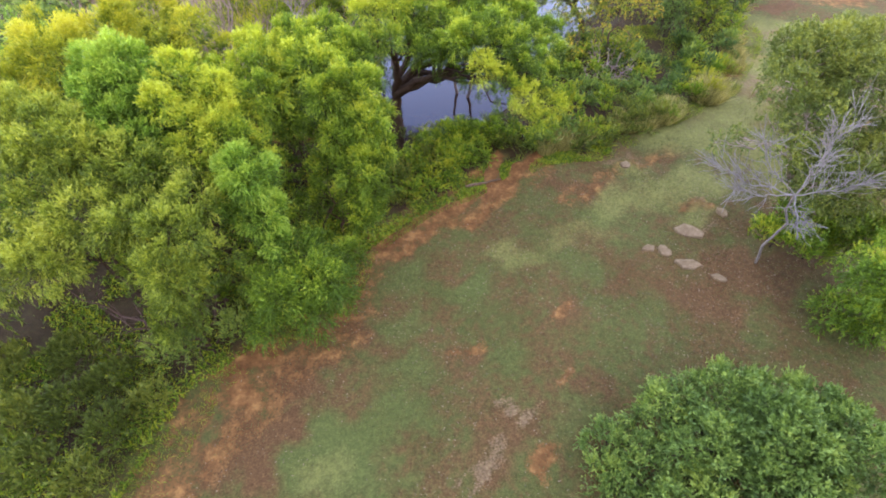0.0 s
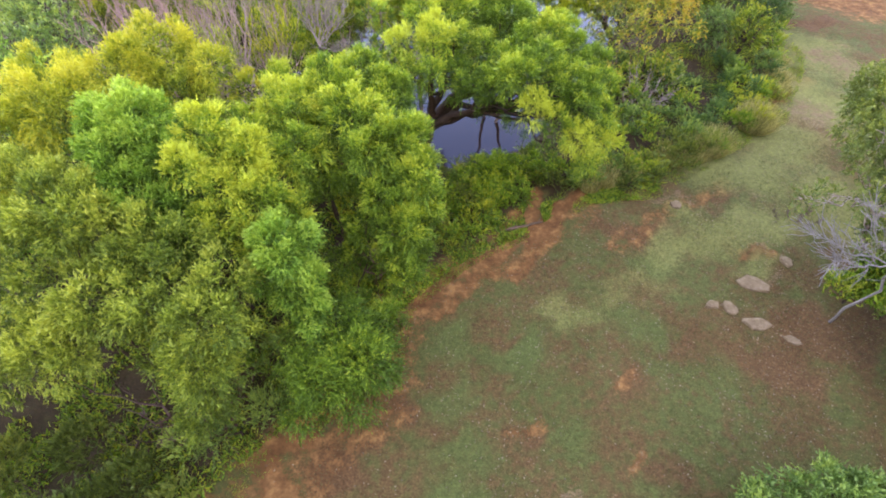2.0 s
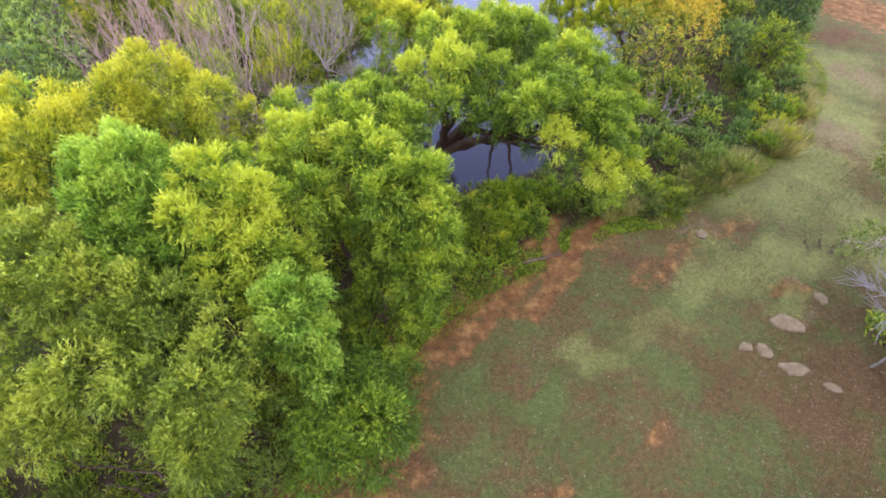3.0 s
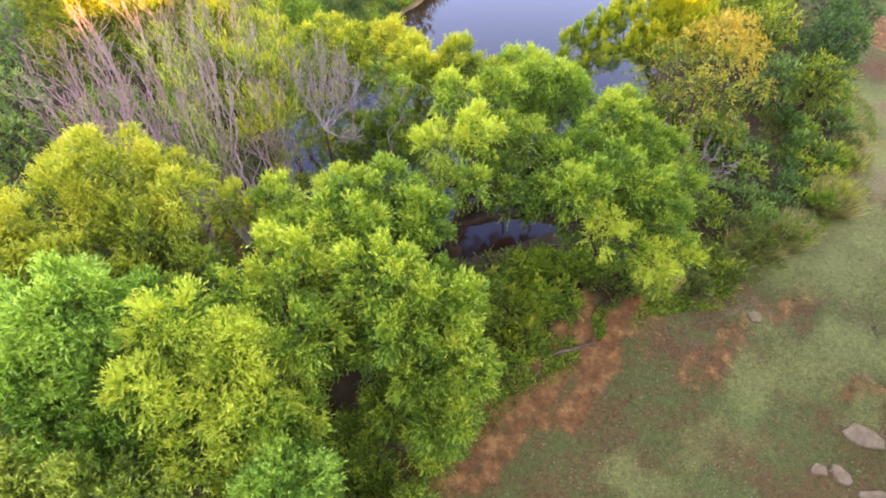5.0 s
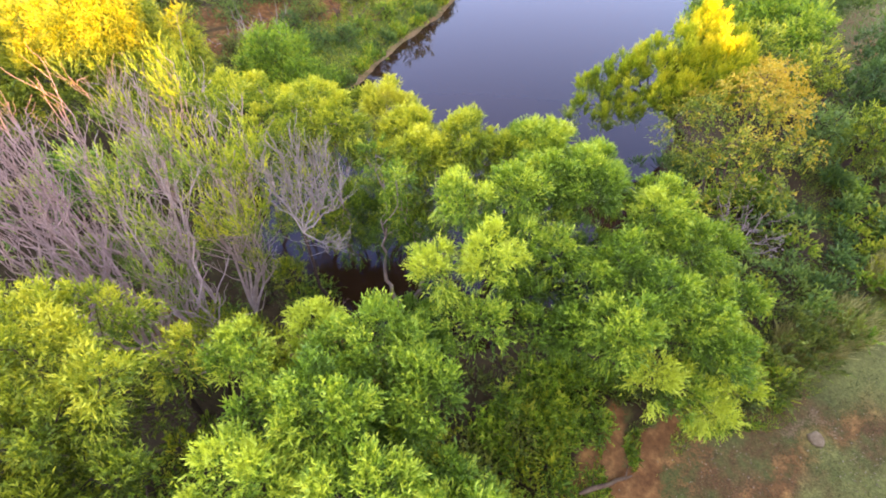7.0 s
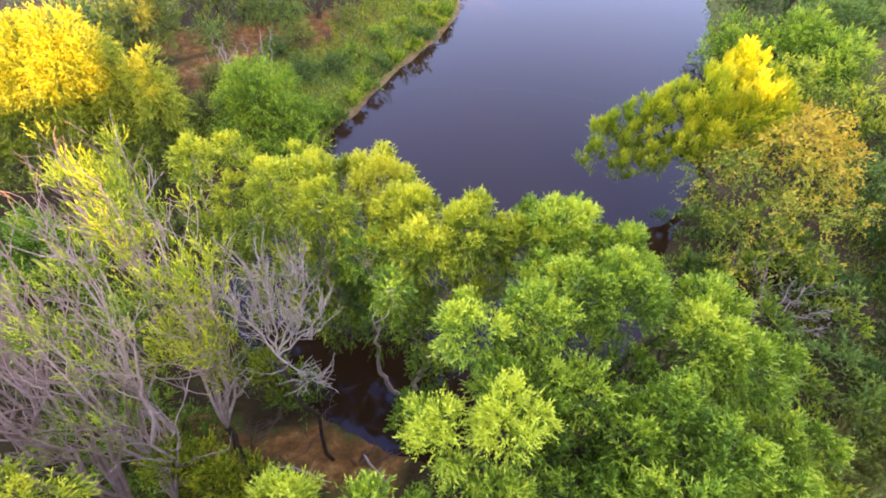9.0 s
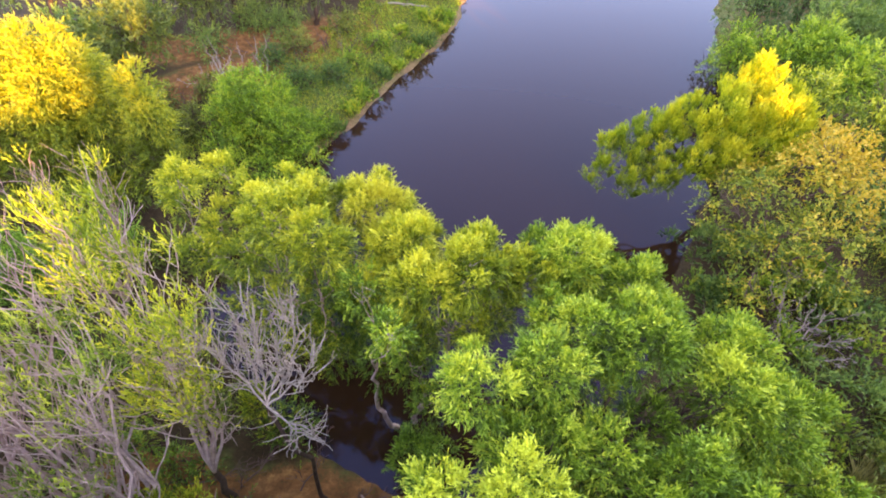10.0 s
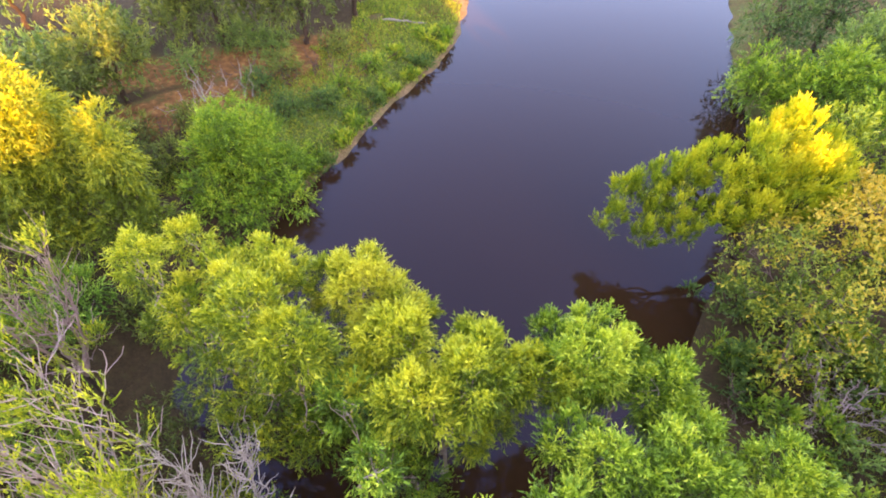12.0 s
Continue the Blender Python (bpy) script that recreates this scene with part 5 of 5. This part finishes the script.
# ---- low growth between clearing and water ----
low = [(x, y) for x, y in [(-1.2, 19.6), (-0.2, 18.6), (0.2, 20.2), (-2.2, 19.2), (-2.8, 18.2), (-3.6, 19.6), (-4.6, 17.6), (-6.4, 20.4), (-8.6, 20.6), (-10.0, 20.2), (-11.6, 20.0), (-6.0, 14.0), (-7.5, 12.6), (-4.8, 13.4), (-5.6, 15.6), (-8.0, 15.2), (-9.2, 12.0), (-2.5, 18.5), (-1.8, 19.8), (-0.6, 20.8), (-3.0, 20.0), (0.6, 19.7), (-3.6, 17.2), (-1.0, 22.2), (1.2, 23.6), (-4.4, 18.6), (-5.2, 20.6), (-6.8, 21.4), (-7.6, 19.2), (-3.8, 21.6), (-1.6, 18.3), (-0.4, 19.3), (3.2, 21.8), (4.2, 22.4), (5.4, 22.0), (6.4, 22.6), (7.4, 22.2), (8.2, 23.2), (6.8, 24.4), (5.2, 24.4), (9.4, 23.6), (10.4, 24.6), (11.6, 25.0), (9.0, 25.6), (7.6, 26.4),
       (12.6, 26.2), (11.0, 27.0), (13.6, 27.6), (12.4, 28.6), (14.6, 28.6), (15.6, 27.6), (13.2, 30.0), (15.2, 30.2), (16.8, 29.4), (17.8, 30.8), (16.4, 31.8), (18.6, 32.6), (19.4, 34.0), (0.6, 22.4), (1.8, 22.8), (9.4, 28.0), (8.0, 28.6), (7.2, 30.2), (20.2, 35.6), (21.0, 37.4), (3.4, 23.4), (7.5, 31.5), (8.6, 30.8), (9.6, 31.2), (11.0, 31.8), (8.6, 33.4), (12.0, 30.0), (10.2, 33.8), (11.8, 33.4), (11.4, 23.9), (12.2, 24.5), (13.0, 24.9), (10.3, 23.3), (9.2, 22.5), (17.0, 28.9), (16.2, 27.3), (8.4, 22.0), (17.5, 29.8), (14.2, 25.9), (7.6, 21.5)]]
for k, (x, y) in enumerate(low):
    q = np.random.default_rng(900 + k)
    gz = ground_z(x, y)
    r = q.uniform(0.55, 0.95)
    h = q.uniform(0.5, 1.3)
    kinds = [(WEED, "leafy green weeds at the bank edge"), (WILLOW_YELLOW, "yellowish weed clump standing by the pond"), (OAK, "dull green leafy bush on the bank"), (DEEP, "dark green leafy bush on the bank")]
    inner = np.interp(y, [p[1] for p in BANK], [p[0] for p in BANK]) - x
    kinds.insert(2, (OLIVE, "dull olive weeds at the bank edge"))
    mat, lab = kinds[int(q.integers(0, 3)) if inner < 2.6 and y < 30 else int(q.integers(0, 4)) if y < 26 else (3, 0, 4, 3, 0)[int(q.integers(0, 5))]]
    lob = [(x + q.normal(0, 0.45), y + q.normal(0, 0.45), gz + h * q.uniform(0.1, 0.7), r * q.uniform(0.45, 0.8)) for _ in range(5)]
    tree("bush", (x, y, gz), lob, lab, "bank undergrowth", mat, density=40, seed=930 + k, stems=1, girth=0.03, sprigs=2, category="shrub", size=(0.15, 0.06), lift=0.6, shoot=0.45)

for k, (x, y, r, h) in enumerate([(0.5, 21.9, 0.9, 1.7), (1.6, 20.8, 0.9, 1.1), (0.4, 20.7, 0.8, 1.0), (1.4, 22.4, 0.8, 1.4), (-0.7, 21.3, 0.9, 1.5), (-1.5, 20.6, 0.8, 1.1), (2.9, 22.4, 0.8, 1.2), (5.4, 22.2, 0.8, 1.0)]):
    q = np.random.default_rng(2100 + k)
    gz = ground_z(x, y)
    tree("bush", (x, y, gz), [(*p[:3], max(0.55, p[3]), p[4]) for p in round_lobes(x, y, gz, h, r, 7, q)], "bright leafy bush beneath the arching willow", "bank undergrowth", (LEAFY, WEED, LEAFY)[k % 3], density=34, seed=2120 + k, girth=0.03, sprigs=2, category="shrub", size=(0.15, 0.06), billow=True, spiky=0.7, comb=0.6)

spot = np.random.default_rng(77)
placed = 0
while placed < 15:
    x, y = spot.uniform(6.5, 18.5), spot.uniform(24.5, 34.5)
    edge_x = np.interp(y, [p[1] for p in BANK], [p[0] for p in BANK])
    if x > edge_x - 1.0 or in_pond(np.array([x]), np.array([y]))[0]:
        continue
    gz = ground_z(x, y)
    r = spot.uniform(0.7, 1.15)
    lob = [(x + spot.normal(0, 0.5), y + spot.normal(0, 0.5), gz + spot.uniform(0.1, 1.0), r * spot.uniform(0.5, 0.8)) for _ in range(5)]
    mat, lab = [(DEEP, "dark green thicket bush on the bank"), (OAK, "dull green thicket bush on the bank"), (WEED, "leafy green thicket bush on the bank")][placed % 3]
    tree("bush", (x, y, gz), lob, lab, "bank thicket", mat, density=34, seed=1500 + placed, girth=0.03, sprigs=2, category="shrub", size=(0.17, 0.07), lift=0.6)
    placed += 1

for k, (x, y, spread, tall) in enumerate([(10.3, 23.7, 0.7, 0.9), (11.2, 23.9, 0.8, 1.0), (12.3, 24.3, 0.8, 1.2), (12.9, 24.9, 0.6, 1.1), (15.6, 26.4, 0.9, 1.2), (16.1, 27.2, 0.7, 1.1), (18.6, 30.8, 0.6, 1.0), (18.2, 29.4, 0.5, 0.9), (6.3, 21.9, 0.6, 0.9), (5.5, 21.5, 0.5, 0.9), (7.4, 22.4, 0.6, 0.9), (8.7, 23.0, 0.6, 0.8), (19.4, 32.6, 0.5, 0.9)]):
    q = np.random.default_rng(1100 + k)
    n = int(1500 * spread)
    a = q.uniform(0, 6.3, n)
    rr = spread * np.sqrt(q.random(n))
    p = np.stack([rr * np.cos(a), rr * np.sin(a), np.zeros(n)], 1)
    d = unit(np.stack([np.cos(a) * 0.5 * rr, np.sin(a) * 0.5 * rr, np.ones(n)], 1) + q.normal(0, 0.2, (n, 3)))
    s = unit(np.cross(d, q.normal(size=(n, 3)))) * 0.018
    L = tall * q.uniform(0.4, 1.0, (n, 1))
    V = np.stack([p - s, p + s, p + d * L + s * 0.3, p + d * L - s * 0.3], 1).reshape(-1, 3)
    ob = new("grass_clump", crown_mesh(V, np.arange(4 * n).reshape(-1, 4), np.repeat(q.random(n), 4), STRAW, "grass_clump"))
    ob.location = (x, y, ground_z(x, y))
    tagged(ob, "tall straw-yellow grass clump at the bank", "grass clump", "dry grass clumps")

# ---- loose things on the clearing ----


def flat_rock(x, y, w, d, turn, seed):
    q = np.random.default_rng(seed)
    bm = bmesh.new()
    n = 10
    rim = [(1 + q.normal(0, 0.17)) for _ in range(n)]
    rings = []
    for sc, z in ((1.04, -0.06), (1.0, 0.05), (0.88, 0.085), (0.5, 0.10)):
        rings.append([bm.verts.new((w / 2 * rim[k] * sc * math.cos(2 * math.pi * k / n), d / 2 * rim[k] * sc * math.sin(2 * math.pi * k / n), z + q.normal(0, 0.008))) for k in range(n)])
    for a, b in zip(rings, rings[1:]):
        for k in range(n):
            bm.faces.new((a[k], a[(k + 1) % n], b[(k + 1) % n], b[k]))
    bm.faces.new(rings[-1])
    me = bpy.data.meshes.new("flat_rock")
    bm.to_mesh(me)
    bm.free()
    me.materials.append(ROCK)
    ob = new("flat_rock", me)
    ob.matrix_world = pose(x, y, ground_z(x, y), q.normal(0, 2), q.normal(0, 2), turn)
    return tagged(ob, "flat pale sandstone slab bedded in turf", "rock", "flat rocks")


for k, (x, y, w, d, turn) in enumerate([(11.25, 15.45, 1.15, 0.85, -15), (9.15, 14.35, 0.5, 0.42, 20), (9.8, 14.15, 0.55, 0.6, 0), (13.15, 16.6, 0.6, 0.55, 10), (10.6, 13.45, 1.1, 0.5, -10), (11.65, 12.7, 0.65, 0.36, -30), (9.45, 20.2, 0.55, 0.6, 0)]):
    flat_rock(x, y, w, d, turn, 1200 + k)


def log(name, a, b, r0, r1, material, label, stubs=2, seed=1):
    q = np.random.default_rng(seed)
    a, b = np.array(a, float), np.array(b, float)
    root = thing(name, a, label, "log")
    tb = Tubes(9)
    path = bent((0, 0, 0), b - a, (0, 0, 0.03), q, 8, 0.02)
    tb.add(path, np.concatenate([[r0 * 0.5], np.linspace(r0, r1, 6), [r1 * 0.4]]))
    part("stem", tb.mesh("stem", material), root)
    for _ in range(stubs):
        tb = Tubes(5)
        s = path[q.integers(2, 7)]
        tb.add(bent(s, s + unit(q.normal(size=3) + np.array([0, 0, 0.4])) * np.linalg.norm(b - a) * 0.25, (0, 0, 0), q, 4), np.linspace(r1 * 0.5, 0.008, 4))
        part("branch_stub", tb.mesh("branch_stub", material), root)
    return root


log("fallen_log", (1.1, 18.6, 0.1), (2.9, 19.1, 0.12), 0.09, 0.05, LOG_BARK, "weathered fallen log across bare red soil", 2, 3)
log("fallen_branch", (-1.4, 21.0, 0.1), (0.4, 21.4, 0.15), 0.05, 0.02, RED_BARK, "reddish fallen branch under the willow", 4, 4)
log("fallen_log", (-6.6, 56.4, 0.1), (-3.6, 55.8, 0.12), 0.10, 0.05, PALE_BARK, "bleached fallen trunk on the far shore", 3, 5)
bare_tree("dead_snag", (-16.0, 47.6, 0), [(-16.6, 48.5, 1.9), (-16.9, 48.3, 1.7)], "short bleached dead snag", PALE_BARK, 91, girth=0.07, depth=1)
bare_tree("dead_snag", (-13.6, 47.8, 0), [(-13.9, 48.6, 1.9), (-13.3, 48.6, 1.9)], "short bleached dead snag", PALE_BARK, 92, girth=0.08, depth=1)
bare_tree("dead_willow", (-8.9, 9.8, -0.1), [(-12.0, 9.0, 4.6), (-10.6, 8.4, 4.0), (-9.8, 8.0, 2.8)], "reddish dead willow limbs leaning under leafy crowns", RED_BARK, 95, girth=0.075, depth=2, spread=0.5, rise=0.1)
bare_tree("dead_willow", (-4.9, 15.8, -0.1), [(-3.4, 14.4, 4.6), (-3.0, 15.6, 5.6), (-4.2, 13.8, 4.4)], "dark bare limbs inside a willow crown", RED_BARK, 96, girth=0.07, depth=2, spread=0.5, rise=0.1)
bare_tree("brush_tangle", (9.6, 28.8, 0), [(11.0, 29.4, 1.4), (9.0, 29.2, 1.5), (11.6, 28.4, 1.2), (9.8, 30.6, 1.6), (8.6, 28.4, 1.0), (10.8, 27.6, 1.3), (10.2, 29.4, 1.8)], "tangle of pale dead branches on the bank", GREY_BARK, 93, girth=0.045, depth=3, spread=0.6, rise=-0.08)
bare_tree("brush_tangle", (14.2, 18.6, 0), [(15.4, 19.6, 0.6), (14.6, 19.8, 0.25), (15.6, 18.8, 0.35), (13.8, 19.6, 0.2)], "grey fallen brush lying on turf", RED_BARK, 94, girth=0.022, depth=3, spread=0.5, rise=-0.02)
for k, (a, b) in enumerate([((-8.6, 23.6, 0.05), (-6.8, 23.0, 0.12)), ((-12.4, 22.8, 0.05), (-10.6, 23.4, 0.15)), ((-5.9, 24.0, -0.4), (-5.0, 22.9, 0.1)), ((-14.8, 24.6, 0.05), (-13.0, 24.9, 0.25))]):
    log("fallen_branch", a, b, 0.05, 0.02, GREY_BARK, "grey dead branch lying on red-brown soil", 5, 60 + k)
for k, (x, y) in enumerate([(8.6, 31.0), (10.4, 30.2), (12.2, 29.2), (11.6, 31.2), (7.2, 28.9), (-15.0, 48.6), (-11.4, 49.2), (-16.8, 47.2), (-10.2, 50.8)]):
    q = np.random.default_rng(1700 + k)
    gz = ground_z(x, y)
    bare_tree("brush", (x, y, gz), [(x + q.normal(0, 1.0), y + q.normal(0, 0.8), gz + q.uniform(0.6, 1.6)) for _ in range(4)], "tangled grey-brown dead brush on the bank", GREY_BARK if k % 2 else RED_BARK, 1720 + k, girth=0.03, depth=2, group="dead brush", category="brush", spread=0.55, rise=0.0)
for k, (x, y) in enumerate([(-13.8, 45.6), (-15.6, 46.0), (-17.6, 44.6), (-12.2, 50.0), (-9.0, 49.8), (-14.5, 50.5), (-6.6, 51.6), (-10.4, 9.4), (-11.6, 8.4), (-9.4, 10.6), (-4.6, 14.4), (-13.0, 6.6), (-12.2, 24.0), (-13.6, 24.6), (-8.2, 23.8), (-9.8, 24.2), (-6.2, 23.8), (-11.5, 26.0)]):
    q = np.random.default_rng(1300 + k)
    gz = ground_z(x, y)
    bare_tree("brush", (x, y, gz), [(x + q.normal(0, 0.9), y + q.normal(0, 0.7), gz + q.uniform(0.5, 1.3)) for _ in range(4)], "reddish-brown dead brush on the bank", RED_BARK, 1320 + k, girth=0.03, depth=2, group="dead brush", category="brush")

# ---- turf, litter ----
rng = np.random.default_rng(2024)


def scatter_blades(name, n, box, size, material, label, keep, spread=0.5):
    x, y = rng.uniform(box[0], box[1], n), rng.uniform(box[2], box[3], n)
    ok = keep(x, y)
    x, y = x[ok], y[ok]
    m = len(x)
    p = np.stack([x, y, height(x, y) - 0.01], 1)
    d = unit(np.stack([rng.normal(0, spread, m), rng.normal(0, spread, m), np.ones(m)], 1))
    s = unit(np.cross(d, rng.normal(size=(m, 3)))) * size[1] / 2
    L = size[0] * rng.uniform(0.5, 1.4, (m, 1))
    V = np.stack([p - s, p + s, p + d * L + s * 0.25, p + d * L - s * 0.25], 1).reshape(-1, 3)
    ob = new(name, crown_mesh(V, np.arange(4 * m).reshape(-1, 4), np.repeat(rng.random(m), 4), material, name))
    return tagged(ob, label, "grass", kind="stuff")


def bank_x(y):
    return np.interp(y, [p[1] for p in BANK], [p[0] for p in BANK])


def off_streaks(x, y):
    """Where no bare soil runs down the bank."""
    return np.minimum(line_distance(x, y, [(1.5, 16.2), (2.4, 17.6), (2.6, 19.0), (2.7, 21.2)]), line_distance(x, y, [(2.5, 17.8), (3.4, 19.2), (4.2, 20.4), (4.9, 21.4)])) > 0.42 + 0.15 * np.sin(3 * x + 2 * y)


def patchy(x, y, f=0.9):
    return np.sin(f * x + 1.3 * np.sin(0.6 * y)) * np.sin(f * 0.8 * y + 1.1 * np.sin(0.7 * x)) + 0.5 * np.sin(2.3 * f * x + y) * np.sin(2.1 * f * y - x)


scatter_blades("turf", 150000, (-9, 20, 3, 33), (0.10, 0.016), TURF, "short patchy green turf on the clearing", lambda x, y: (x > bank_x(y) + 1.2) & (patchy(x, y) + rng.normal(0, 0.5, len(x)) > 0.05))
scatter_blades("bank_grass", 420000, (-13, 22, 3, 36), (0.17, 0.018), WEED, "green grass and weeds along the pond bank", lambda x, y: (x < bank_x(y) + 0.5) & (x > bank_x(y) - 5 - 5 * smooth(y, 25, 28)) & ~in_pond(x, y) & off_streaks(x, y) & (patchy(x, y, 1.4) + rng.normal(0, 0.4, len(x)) > 0.0), 0.7)
scatter_blades("ground_cover", 90000, (-5.5, 9, 13, 24), (0.16, 0.06), WEED, "low dark green leafy ground cover under willows", lambda x, y: (x < bank_x(y) - 0.2) & (x > bank_x(y) - 4.5) & ~in_pond(x, y) & off_streaks(x, y) & (patchy(x, y, 1.8) + rng.normal(0, 0.3, len(x)) > -0.25), 1.0)
scatter_blades("shade_weeds", 70000, (-17, -4, 3, 20), (0.16, 0.07), WEED, "low weeds in the shade under willows", lambda x, y: (x < bank_x(y) - 0.9) & (patchy(x, y, 1.6) + rng.normal(0, 0.3, len(x)) > -0.05), 1.0)
scatter_blades("shore_grass", 90000, (-19, -1, 40, 60), (0.22, 0.03), WEED, "green grass on the far shore", lambda x, y: ~in_pond(x, y) & (line_distance(x, y, POND, True) > 0.35) & (line_distance(x, y, POND, True) < 6.5 + 1.5 * patchy(x, y)), 0.7)

n = 16000
x, y = rng.uniform(-8, 20, n), rng.uniform(3, 33, n)
ok = (x > bank_x(y) - (0.4 + 5.0 * smooth(y, 22, 26))) & ~in_pond(x, y) & (patchy(x, y, 0.6) + rng.normal(0, 0.6, n) > 0.2 - 1.2 * smooth(x - 0.2 * y, 5, 11))
x, y = x[ok], y[ok]
m = len(x)
p = np.stack([x, y, height(x, y) + 0.012], 1)
a = unit(np.stack([rng.normal(size=m), rng.normal(size=m), rng.normal(0, 0.3, m)], 1))
b = unit(np.cross(a, np.stack([rng.normal(0, 0.3, m), rng.normal(0, 0.3, m), np.ones(m)], 1)))
sz = rng.uniform(0.02, 0.045, (m, 1))
V = np.stack([p - a * sz, p + b * sz * 0.5, p + a * sz, p - b * sz * 0.5], 1).reshape(-1, 3)
tagged(new("leaf_litter", mesh_from("leaf_litter", V, np.arange(4 * m).reshape(-1, 4), LITTER)), "scattered dry brown leaves on the turf", "leaf litter", kind="stuff")
